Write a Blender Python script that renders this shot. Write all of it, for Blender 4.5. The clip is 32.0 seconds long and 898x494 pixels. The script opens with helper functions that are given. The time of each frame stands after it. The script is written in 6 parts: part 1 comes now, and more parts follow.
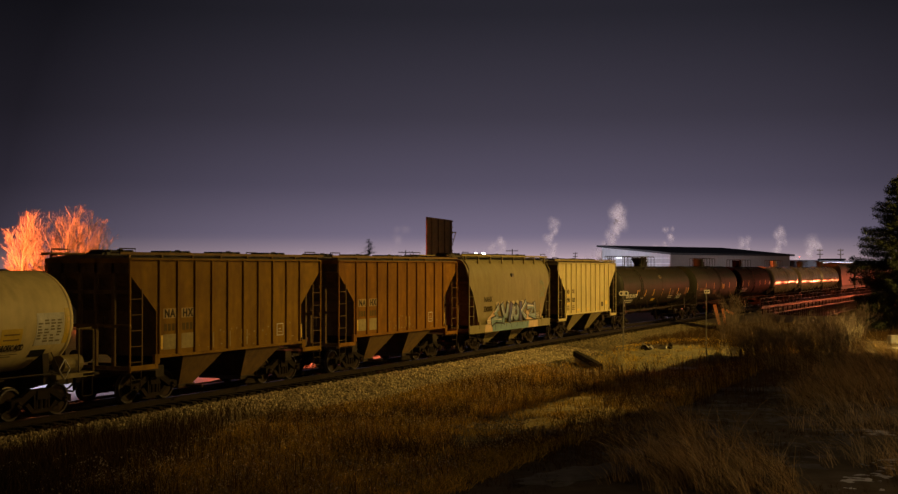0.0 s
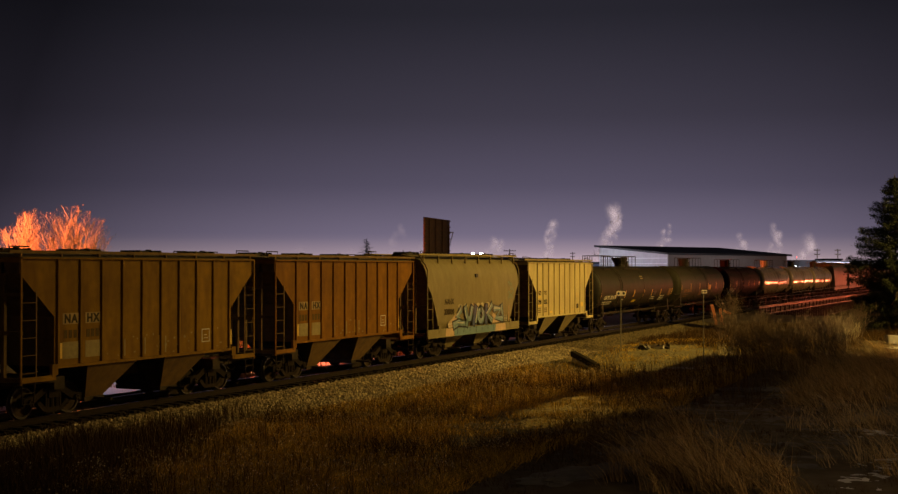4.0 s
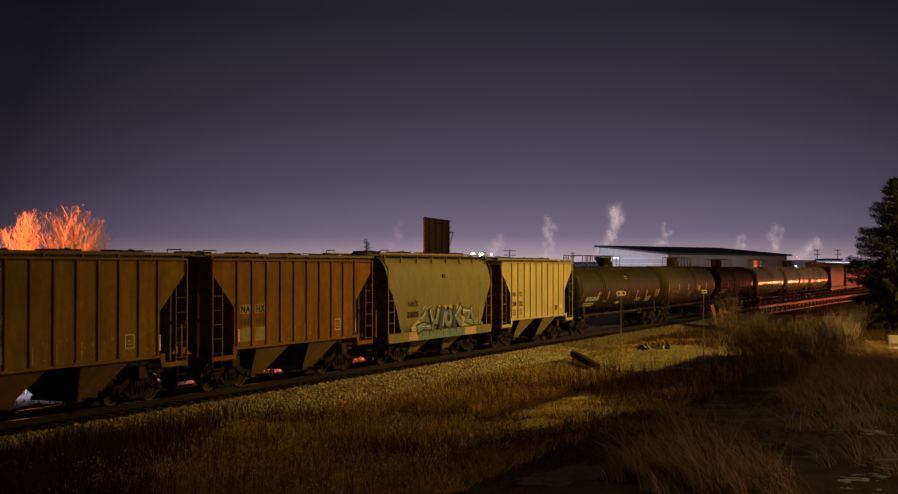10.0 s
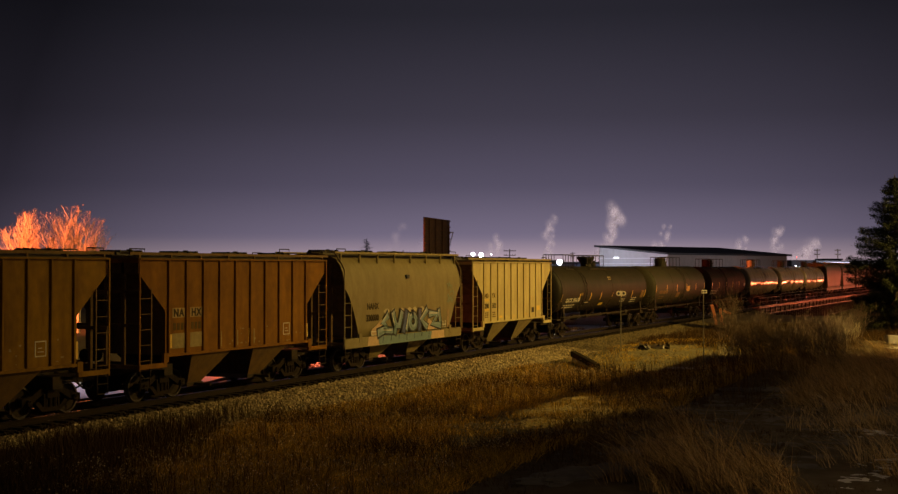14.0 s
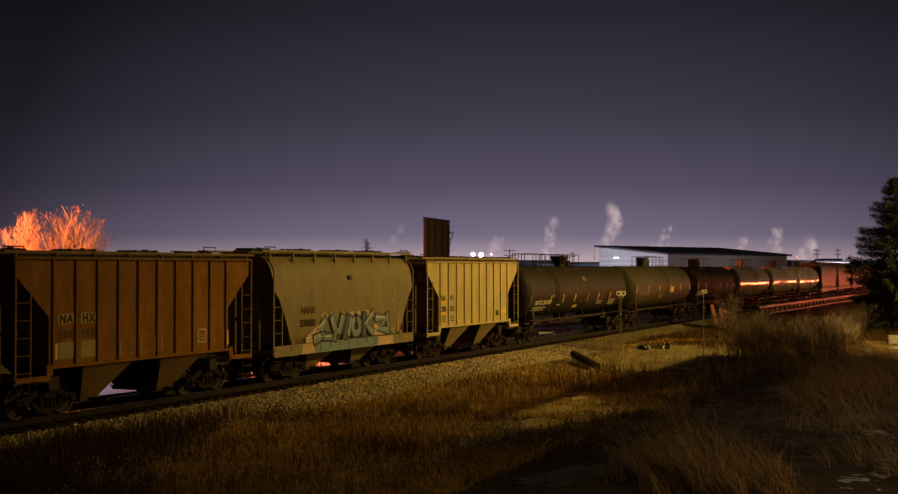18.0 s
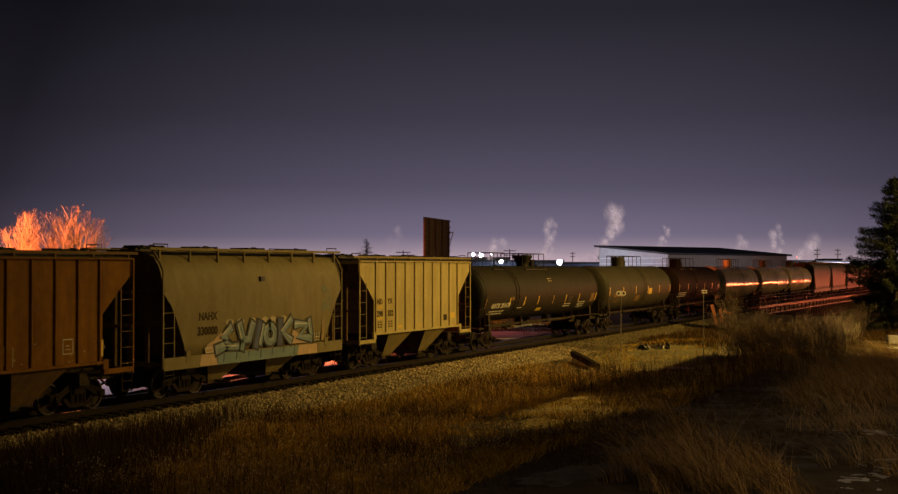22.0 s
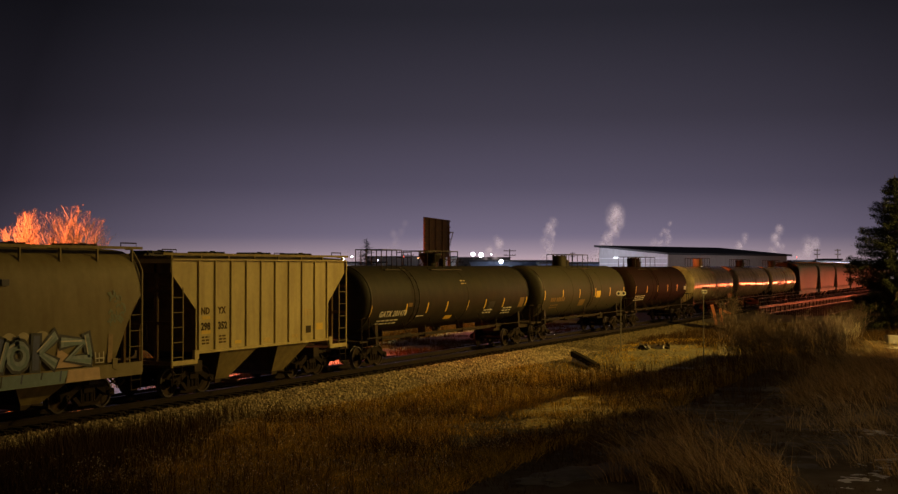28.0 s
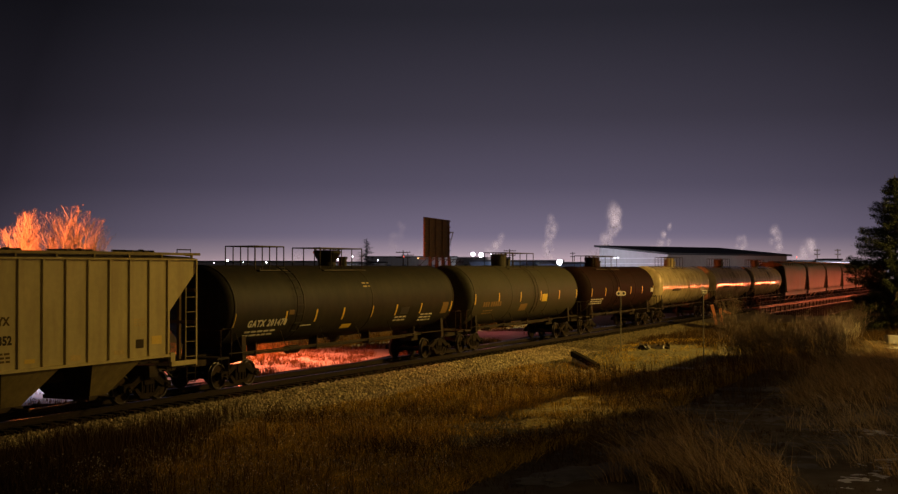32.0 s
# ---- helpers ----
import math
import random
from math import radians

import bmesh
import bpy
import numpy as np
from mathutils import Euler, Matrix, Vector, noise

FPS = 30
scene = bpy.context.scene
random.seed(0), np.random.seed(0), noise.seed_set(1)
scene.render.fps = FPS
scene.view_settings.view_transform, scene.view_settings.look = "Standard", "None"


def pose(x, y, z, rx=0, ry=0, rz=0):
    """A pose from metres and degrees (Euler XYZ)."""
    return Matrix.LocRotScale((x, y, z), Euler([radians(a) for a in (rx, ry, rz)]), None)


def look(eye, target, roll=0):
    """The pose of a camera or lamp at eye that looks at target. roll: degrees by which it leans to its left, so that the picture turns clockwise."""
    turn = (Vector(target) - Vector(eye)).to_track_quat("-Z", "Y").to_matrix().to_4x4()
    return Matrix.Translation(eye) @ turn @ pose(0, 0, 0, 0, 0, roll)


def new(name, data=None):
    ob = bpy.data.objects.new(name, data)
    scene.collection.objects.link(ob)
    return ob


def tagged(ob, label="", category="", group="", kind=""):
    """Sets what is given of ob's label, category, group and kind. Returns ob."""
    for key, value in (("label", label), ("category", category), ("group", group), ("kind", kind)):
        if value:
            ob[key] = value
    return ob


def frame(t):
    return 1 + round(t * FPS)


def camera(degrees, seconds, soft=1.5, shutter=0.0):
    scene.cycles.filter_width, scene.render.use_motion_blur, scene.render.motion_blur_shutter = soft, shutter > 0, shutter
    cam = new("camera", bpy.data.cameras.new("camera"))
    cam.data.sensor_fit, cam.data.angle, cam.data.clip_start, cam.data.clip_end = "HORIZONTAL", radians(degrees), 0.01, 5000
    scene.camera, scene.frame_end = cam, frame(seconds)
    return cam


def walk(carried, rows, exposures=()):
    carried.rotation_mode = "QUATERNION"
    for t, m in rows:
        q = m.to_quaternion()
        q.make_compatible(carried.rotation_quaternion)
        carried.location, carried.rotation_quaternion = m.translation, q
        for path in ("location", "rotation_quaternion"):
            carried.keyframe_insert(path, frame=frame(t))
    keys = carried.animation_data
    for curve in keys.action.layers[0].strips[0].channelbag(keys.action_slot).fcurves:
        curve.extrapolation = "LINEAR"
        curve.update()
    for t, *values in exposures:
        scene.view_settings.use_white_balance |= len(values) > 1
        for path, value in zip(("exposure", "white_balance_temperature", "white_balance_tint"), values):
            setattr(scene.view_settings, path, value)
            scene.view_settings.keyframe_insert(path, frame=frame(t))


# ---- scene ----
# World: the track runs along +y with its centre at x = 0 and the rail heads at z = 0.
cam = camera(39.594, 32.0, soft=1.35)
CAM = Vector((25.11, -54.90, 4.068))


def aim(shift):
    """The camera's pose: 24.58 degrees off the track, slightly upwards, turned by a few hundredths of a degree."""
    a, e = radians(24.58 - shift), radians(0.9356)
    d = Vector((-math.sin(a) * math.cos(e), math.cos(a) * math.cos(e), math.sin(e)))
    return look(CAM, CAM + d * 50)


walk(cam, [(0.0, aim(-0.118)), (0.9, aim(-0.118)), (1.4, aim(0.0)), (32.0, aim(0.0))])

# ---- world and lights ----
world = bpy.data.worlds.new("night_sky")
scene.world = world
world.use_nodes = True
wt = world.node_tree
wt.nodes.clear()


def wn(kind, **kw):
    n = wt.nodes.new(kind)
    for k, v in kw.items():
        n.inputs[int(k[1:])].default_value = v
    return n


w_tc = wn("ShaderNodeTexCoord")
w_sep = wn("ShaderNodeSeparateXYZ")
wt.links.new(w_tc.outputs["Generated"], w_sep.inputs[0])
w_ramp = wn("ShaderNodeValToRGB")
SKY = [(0.0, (0.430, 0.305, 0.335)), (0.012, (0.245, 0.187, 0.228)), (0.025, (0.125, 0.104, 0.155)), (0.065, (0.066, 0.0565, 0.088)),
       (0.12, (0.036, 0.0315, 0.047)), (0.2, (0.0170, 0.0160, 0.0232)), (1.0, (0.010, 0.0095, 0.013))]
els = w_ramp.color_ramp.elements
els[0].position, els[0].color = SKY[0][0], (*SKY[0][1], 1)
els[1].position, els[1].color = SKY[-1][0], (*SKY[-1][1], 1)
for pos, col in SKY[1:-1]:
    e = els.new(pos)
    e.color = (*col, 1)
wt.links.new(w_sep.outputs["Z"], w_ramp.inputs[0])
# town glow: strongest over the works, weaker away from it
w_dot = wt.nodes.new("ShaderNodeVectorMath")
w_dot.operation = "DOT_PRODUCT"
w_dot.inputs[1].default_value = (-0.355, 0.935, 0.0)
wt.links.new(w_tc.outputs["Generated"], w_dot.inputs[0])
w_map = wt.nodes.new("ShaderNodeMapRange")
w_map.inputs[1].default_value, w_map.inputs[2].default_value = 0.915, 1.0
w_map.inputs[3].default_value, w_map.inputs[4].default_value = 0.36, 1.42
wt.links.new(w_dot.outputs["Value"], w_map.inputs[0])
w_bg = wn("ShaderNodeBackground")
wt.links.new(w_ramp.outputs[0], w_bg.inputs[0])
wt.links.new(w_map.outputs[0], w_bg.inputs[1])
w_out = wn("ShaderNodeOutputWorld")
wt.links.new(w_bg.outputs[0], w_out.inputs[0])


def lamp(name, kind, watts, colour, at, to=(0, 0, 0), size=0.3, spread=120, tall=0.0):
    d = bpy.data.lights.new(name, kind)
    d.energy, d.color = watts, colour
    if kind == "SPOT":
        d.spot_size, d.spot_blend, d.shadow_soft_size = radians(spread), 1.0, size
    elif kind == "AREA":
        d.size = size
        if tall:
            d.shape, d.size_y = "RECTANGLE", tall
    else:
        d.shadow_soft_size = size
    ob = new(name, d)
    ob.matrix_world = look(at, to)
    return ob


SODIUM = (1.0, 0.645, 0.15)
lamp("mast_light", "SPOT", 173000, SODIUM, (56, 26, 32), (4, 12, 0), 0.35, 77)
# unseen fill near the bridge, added to brighten the far cars
lamp("bridge_fill_light", "POINT", 20000, (1.0, 0.60, 0.24), (44, 104, 13), (0, 0, 0), 0.3)
# unseen fill by the camera, added to lift the shaded foreground
lamp("camera_fill_light", "POINT", 150, (1.0, 0.64, 0.34), (25.9, -57.5, 6.5), (0, 0, 0), 0.2)
# three unseen fills along the verge, added to brighten grass and bushes
for y_, w_ in ((-33.0, 300), (-13.0, 210), (15.0, 1500)):
    lamp("bank_fill_light", "POINT", w_, (1.0, 0.68, 0.32), (26.6, y_, 3.4), (0, 0, 0), 0.12)
lamp("red_light", "AREA", 19500, (1.0, 0.16, 0.065), (27.0, 205, -5.0), (10, 110, 2.6), 42.0, tall=0.45)
lamp("orange_floodlight", "SPOT", 420000, (1.0, 0.185, 0.05), (-46, -7, 0.6), (-38.5, 13, 6.0), 0.3, 54)
lamp("orange_floodlight", "SPOT", 7600, (1.0, 0.17, 0.065), (-10.1, -3.0, 4.8), (-8.0, -4.0, -0.6), 0.2, 145)
lamp("red_yard_light", "POINT", 90, (1.0, 0.2, 0.15), (-8.0, 24.0, 3.0), (0, 0, 0), 0.2)
lamp("yard_light", "POINT", 6200, (0.82, 0.80, 1.0), (-53, 165, 5.0), (0, 0, 0), 0.5)
lamp("yard_light", "POINT", 5000, (0.9, 0.85, 1.0), (-15.0, 276.0, 5.0), (0, 0, 0), 0.3)
lamp("yard_light", "SPOT", 700, (0.9, 0.76, 0.95), (-10, -20.5, 2.6), (-8.5, -19, -0.6), 0.2, 130)
lamp("yard_light", "POINT", 1900, (0.9, 0.86, 0.95), (-12.0, 185.0, 7.0), (0, 0, 0), 0.3)

# ---- materials ----


def mat(name, base, rough=0.6, metal=0.0, vary=0.25, grain=9.0, dirt=None, dirt_amount=0.0, streak=1.0, bump=0.0, bump_scale=60.0, emit=None, island=0.0, spec=0.5):
    """A surface with two scales of colour variation, optional dirt in (vertical) streaks, and fine relief."""
    m = bpy.data.materials.new(name)
    m.use_nodes = True
    nt = m.node_tree
    b = nt.nodes["Principled BSDF"]
    b.inputs["Roughness"].default_value = rough
    b.inputs["Metallic"].default_value = metal
    b.inputs["Specular IOR Level"].default_value = spec
    tc = nt.nodes.new("ShaderNodeTexCoord")
    mp = nt.nodes.new("ShaderNodeMapping")
    nt.links.new(tc.outputs["Object"], mp.inputs[0])

    def noise_node(scale, stretch=1.0, detail=5.0):
        m2 = nt.nodes.new("ShaderNodeMapping")
        m2.inputs["Scale"].default_value = (1, 1, 1 / stretch)
        nt.links.new(mp.outputs[0], m2.inputs[0])
        n = nt.nodes.new("ShaderNodeTexNoise")
        n.inputs["Scale"].default_value, n.inputs["Detail"].default_value = scale, detail
        nt.links.new(m2.outputs[0], n.inputs["Vector"])
        return n

    n1, n2 = noise_node(grain, 1.0, 6.0), noise_node(grain * 0.11, 1.0, 3.0)
    add = nt.nodes.new("ShaderNodeMath")
    add.operation = "ADD"
    nt.links.new(n1.outputs["Fac"], add.inputs[0])
    nt.links.new(n2.outputs["Fac"], add.inputs[1])
    rng = nt.nodes.new("ShaderNodeMapRange")
    rng.inputs[1].default_value, rng.inputs[2].default_value = 0.65, 1.35
    rng.inputs[3].default_value, rng.inputs[4].default_value = 1 - vary, 1 + vary
    nt.links.new(add.outputs[0], rng.inputs[0])
    mul = nt.nodes.new("ShaderNodeVectorMath")
    mul.operation = "SCALE"
    mul.inputs[0].default_value = base
    nt.links.new(rng.outputs[0], mul.inputs["Scale"])
    col = mul.outputs[0]
    if island:
        geo = nt.nodes.new("ShaderNodeNewGeometry")
        r2 = nt.nodes.new("ShaderNodeMapRange")
        r2.inputs[3].default_value, r2.inputs[4].default_value = 1 - island, 1 + island
        nt.links.new(geo.outputs["Random Per Island"], r2.inputs[0])
        mu2 = nt.nodes.new("ShaderNodeVectorMath")
        mu2.operation = "SCALE"
        nt.links.new(col, mu2.inputs[0])
        nt.links.new(r2.outputs[0], mu2.inputs["Scale"])
        col = mu2.outputs[0]
    if dirt:
        n3 = noise_node(2.6, streak, 6.0)
        r3 = nt.nodes.new("ShaderNodeMapRange")
        r3.inputs[1].default_value, r3.inputs[2].default_value = 0.42, 0.72
        r3.inputs[3].default_value, r3.inputs[4].default_value = 0.0, dirt_amount
        nt.links.new(n3.outputs["Fac"], r3.inputs[0])
        mix = nt.nodes.new("ShaderNodeMix")
        mix.data_type = "RGBA"
        mix.inputs[7].default_value = (*dirt, 1)
        nt.links.new(r3.outputs[0], mix.inputs[0])
        nt.links.new(col, mix.inputs[6])
        col = mix.outputs[2]
    nt.links.new(col, b.inputs["Base Color"])
    if bump:
        n4 = noise_node(bump_scale, 1.0, 4.0)
        bp = nt.nodes.new("ShaderNodeBump")
        bp.inputs["Strength"].default_value, bp.inputs["Distance"].default_value = bump, 0.02
        nt.links.new(n4.outputs["Fac"], bp.inputs["Height"])
        nt.links.new(bp.outputs[0], b.inputs["Normal"])
    if emit:
        b.inputs["Emission Color"].default_value = (*emit[:3], 1)
        b.inputs["Emission Strength"].default_value = emit[3]
    return m


RUST = (0.07, 0.035, 0.015)
M_BROWN = mat("weathered_brown_paint", (0.222, 0.116, 0.006), 0.68, 0, 0.25, 4, (0.085, 0.034, 0.006), 0.6, 4.0, 0.15, 40, spec=0.1)
M_ORANGE = mat("weathered_orange_paint", (0.222, 0.096, 0.006), 0.68, 0, 0.25, 4, (0.09, 0.033, 0.006), 0.6, 4.0, 0.15, 40, spec=0.1)
M_GREY = mat("weathered_grey_paint", (0.208, 0.170, 0.080), 0.6, 0, 0.14, 5, (0.13, 0.09, 0.035), 0.5, 4.0, 0.1, 40, spec=0.22)
M_TAN = mat("weathered_tan_paint", (0.465, 0.38, 0.158), 0.58, 0, 0.12, 6, (0.16, 0.09, 0.035), 0.35, 6.0, 0.1, 40, spec=0.22)
M_CREAM = mat("cream_tank_paint", (0.66, 0.53, 0.25), 0.6, 0, 0.1, 4, (0.2, 0.14, 0.07), 0.3, 3.0, 0.05, 30, spec=0.22)
M_BLACKTANK = mat("black_tank_paint", (0.0145, 0.012, 0.006), 0.62, 0, 0.3, 4, (0.036, 0.025, 0.010), 0.5, 3.0, 0.08, 30, spec=0.22)
M_OLIVE = mat("olive_tank_paint", (0.042, 0.037, 0.020), 0.62, 0, 0.2, 5, (0.05, 0.035, 0.015), 0.5, 3.0, 0.08, 30, spec=0.22)
M_MAROON = mat("maroon_tank_paint", (0.014, 0.004, 0.002), 0.7, 0, 0.2, 5, (0.024, 0.010, 0.005), 0.4, 3.0, 0.05, 30, spec=0.1)
M_TANTANK = mat("dusty_tan_tank_paint", (0.52, 0.41, 0.23), 0.17, 0, 0.2, 4, (0.16, 0.10, 0.05), 0.6, 3.0, 0.05, 30, spec=0.2)
M_PINK = mat("faded_red_hopper_paint", (0.12, 0.15, 0.145), 0.6, 0, 0.2, 5, (0.1, 0.06, 0.04), 0.5, 4.0, 0.05, 30)
M_UNDER = mat("grime_and_shade_steel", (0.035, 0.027, 0.018), 0.7, 0.2, 0.4, 12, (0.09, 0.05, 0.02), 0.5, 1.0, 0.3, 50, spec=0.12)
M_FRAME = mat("rusty_truck_steel", (0.016, 0.011, 0.007), 0.9, 0.0, 0.4, 14, (0.035, 0.02, 0.01), 0.6, 1.0, 0.4, 50, spec=0.12)
M_WHEEL = mat("worn_wheel_steel", (0.022, 0.016, 0.010), 0.7, 0.2, 0.3, 14, RUST, 0.5, 1.0, 0.1, 40, spec=0.12)
M_TREAD = mat("polished_tread_steel", (0.06, 0.048, 0.036), 0.45, 0.6, 0.1)
M_ROOF = mat("dusty_hopper_roof_steel", (0.16, 0.12, 0.06), 0.7, 0.0, 0.3, 8, RUST, 0.5, 1.0, 0.2, 40)
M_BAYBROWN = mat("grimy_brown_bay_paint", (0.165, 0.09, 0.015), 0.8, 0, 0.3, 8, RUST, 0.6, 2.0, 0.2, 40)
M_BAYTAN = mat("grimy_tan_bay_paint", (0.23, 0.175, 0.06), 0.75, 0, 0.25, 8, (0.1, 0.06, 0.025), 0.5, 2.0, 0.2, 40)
M_ENDDARK = mat("shaded_grimy_end_paint", (0.125, 0.080, 0.036), 0.85, 0, 0.35, 6, (0.03, 0.02, 0.012), 0.6, 3.0, 0.2, 30, spec=0.1)
M_GRATE = mat("dark_walkway_steel", (0.04, 0.031, 0.018), 0.7, 0.1, 0.3)
M_WHITEP = mat("dirty_white_marking_paint", (0.62, 0.58, 0.48), 0.6, 0, 0.2, 20, (0.2, 0.15, 0.08), 0.5, 2.0)
M_DARKP = mat("dark_marking_paint", (0.045, 0.031, 0.014), 0.75, 0, 0.2, 20, spec=0.12)
M_YELLOWP = mat("yellow_marking_paint", (0.60, 0.40, 0.03), 0.55, 0, 0.15, 20)
M_NAVY = mat("navy_spray_paint", (0.045, 0.06, 0.14), 0.5, 0, 0.3, 6)
M_FADETEAL = mat("faded_teal_tag_paint", (0.15, 0.175, 0.11), 0.6, 0, 0.3, 6)
M_SALMONFADE = mat("faded_rusty_tag_paint", (0.26, 0.17, 0.07), 0.6, 0, 0.3, 6)
M_BLUEP = mat("pale_blue_spray_paint", (0.22, 0.275, 0.30), 0.5, 0, 0.35, 6)
M_OCHRE = mat("dull_ochre_marking_paint", (0.17, 0.095, 0.015), 0.6, 0, 0.2, 20)
M_OVERSPRAY = mat("pale_overspray_paint", (0.40, 0.34, 0.20), 0.6, 0, 0.25, 5)
M_TEALP = mat("teal_spray_paint", (0.125, 0.19, 0.195), 0.5, 0, 0.25, 5)
M_BLACKP = mat("black_spray_paint", (0.018, 0.018, 0.016), 0.5, 0, 0.3, 8)
M_SALMON = mat("salmon_spray_paint", (0.46, 0.31, 0.18), 0.5, 0, 0.2, 6)
M_REFL = mat("amber_reflector_strip", (0.75, 0.48, 0.06), 0.4, 0, 0.1, 20)
M_RAIL = mat("polished_rail_head", (0.55, 0.53, 0.52), 0.16, 1.0, 0.1)
M_RAILSIDE = mat("rusty_rail_side", (0.020, 0.013, 0.008), 0.85, 0.0, 0.3, 10, spec=0.12)
M_TIE = mat("weathered_tie_timber", (0.018, 0.013, 0.009), 0.9, 0, 0.4, 12, (0.03, 0.02, 0.012), 0.6, 1.0, 0.4, 30, spec=0.12)
M_STONE = mat("crushed_ballast_stone", (0.48, 0.39, 0.225), 0.85, 0, 0.25, 14, (0.14, 0.1, 0.05), 0.5, 1.0, 0.3, 60, island=0.55)
M_STONEDARK = mat("oily_dark_ballast_stone", (0.030, 0.021, 0.012), 0.9, 0, 0.3, 14, (0.04, 0.028, 0.015), 0.5, 1.0, 0.3, 60, island=0.5, spec=0.12)
M_DARKWEED = mat("dead_dark_weed", (0.085, 0.048, 0.015), 0.8, 0, 0.3, 3, island=0.5, spec=0.1)
M_BOARDTAN = mat("faded_tan_marking_panel", (0.33, 0.215, 0.07), 0.7, 0, 0.2, 12, RUST, 0.4, 2.0)
M_PANEL = mat("faded_grey_tan_panel", (0.30, 0.225, 0.085), 0.75, 0, 0.25, 8, (0.17, 0.10, 0.02), 0.6, 3.0)
M_FADED = mat("faded_dark_number_paint", (0.10, 0.062, 0.014), 0.75, 0, 0.3, 12, spec=0.12)
M_OCHREPALE = mat("worn_amber_marking_paint", (0.47, 0.335, 0.09), 0.6, 0, 0.25, 14)
M_MARKER = mat("red_lit_marker_colour", (0.72, 0.24, 0.10), 0.6, 0, 0.3, 8)
M_DRY = mat("dry_yellow_grass", (0.56, 0.36, 0.048), 0.7, 0, 0.3, 3, island=0.8, spec=0.2)
M_DARKGRASS = mat("dry_brown_weed", (0.21, 0.115, 0.03), 0.75, 0, 0.3, 3, island=0.7, spec=0.2)
M_PALEGRASS = mat("pale_straw_grass", (0.46, 0.31, 0.13), 0.75, 0, 0.3, 3, island=0.75, spec=0.2)
M_SEED = mat("pale_seed_head", (0.72, 0.58, 0.34), 0.8, 0, 0.3, 6, island=0.6, spec=0.2)
M_STRAW = mat("bleached_straw_stem", (0.62, 0.46, 0.24), 0.7, 0, 0.3, 3, island=0.6, spec=0.2)
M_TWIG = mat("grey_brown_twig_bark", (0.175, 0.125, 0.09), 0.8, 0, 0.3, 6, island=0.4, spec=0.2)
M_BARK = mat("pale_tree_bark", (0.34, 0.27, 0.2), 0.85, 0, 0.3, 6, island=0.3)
M_NEEDLE = mat("dark_spruce_needles", (0.040, 0.048, 0.022), 0.75, 0, 0.3, 4, island=0.5, spec=0.2)
M_TRUNK = mat("spruce_bark", (0.10, 0.07, 0.045), 0.9, 0, 0.3, 10, bump=0.5, bump_scale=20)
M_SNOW = mat("old_snow", (0.70, 0.70, 0.74), 0.75, 0, 0.12, 5, bump=0.4, bump_scale=9)
M_DIRTYSNOW = mat("thin_dirty_snow", (0.17, 0.155, 0.145), 0.85, 0, 0.25, 4, (0.10, 0.08, 0.05), 0.6, 1.0, 0.5, 9)
M_SAND = mat("pale_sandy_gravel", (0.52, 0.40, 0.14), 0.9, 0, 0.45, 5, (0.15, 0.10, 0.03), 0.6, 1.0, 0.6, 14)
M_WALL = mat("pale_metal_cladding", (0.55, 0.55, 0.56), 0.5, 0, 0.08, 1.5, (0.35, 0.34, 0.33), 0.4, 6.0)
# same cladding for the long sides, with their shade put into the colour
M_WALLSIDE = mat("shaded_side_cladding", (0.34, 0.33, 0.32), 0.55, 0, 0.12, 1.5, (0.22, 0.21, 0.2), 0.4, 6.0)
M_TRIM = mat("white_metal_trim", (0.8, 0.8, 0.82), 0.5, 0, 0.08, 3)
M_DULLSTONE = mat("earthy_ballast_stone", (0.20, 0.155, 0.075), 0.9, 0, 0.3, 14, (0.09, 0.065, 0.03), 0.5, 1.0, 0.3, 60, island=0.5)
M_DUST = mat("dull_trampled_earth", (0.215, 0.175, 0.07), 0.95, 0, 0.4, 3, (0.08, 0.06, 0.022), 0.8, 1.0, 0.6, 10)
M_FROST = mat("lamplit_frost_twig", (0.62, 0.54, 0.36), 0.8, 0, 0.3, 6, island=0.5, spec=0.2)
M_ROOFDARK = mat("dark_metal_roof", (0.045, 0.045, 0.05), 0.6, 0.2, 0.2, 1.5)
M_BLUEWALL = mat("blue_grey_cladding", (0.16, 0.20, 0.30), 0.6, 0, 0.1, 1.5)
M_BOARD = mat("rusty_billboard_back", (0.05, 0.024, 0.013), 0.85, 0.1, 0.5, 2, (0.10, 0.040, 0.02), 0.8, 0.3)
M_POST = mat("galvanised_post_steel", (0.2, 0.18, 0.14), 0.6, 0.4, 0.2)
M_TIMBER = mat("weathered_timber", (0.10, 0.07, 0.04), 0.85, 0, 0.3, 8, bump=0.4, bump_scale=20)
M_CONC = mat("pale_concrete", (0.48, 0.45, 0.38), 0.85, 0, 0.2, 6, (0.25, 0.22, 0.17), 0.4, 2.0, 0.3, 20)
M_GIRDER = mat("rust_red_girder_paint", (0.062, 0.022, 0.014), 0.6, 0.1, 0.3, 3, RUST, 0.5, 3.0, 0.1, 20)
M_LAMPW = mat("white_lamp_glow", (0.9, 0.9, 0.9), 0.5, emit=(0.86, 0.88, 1.0, 60.0))
M_LAMPS = mat("small_white_lamp_glow", (0.9, 0.9, 0.9), 0.5, emit=(0.9, 0.86, 1.0, 14.0))
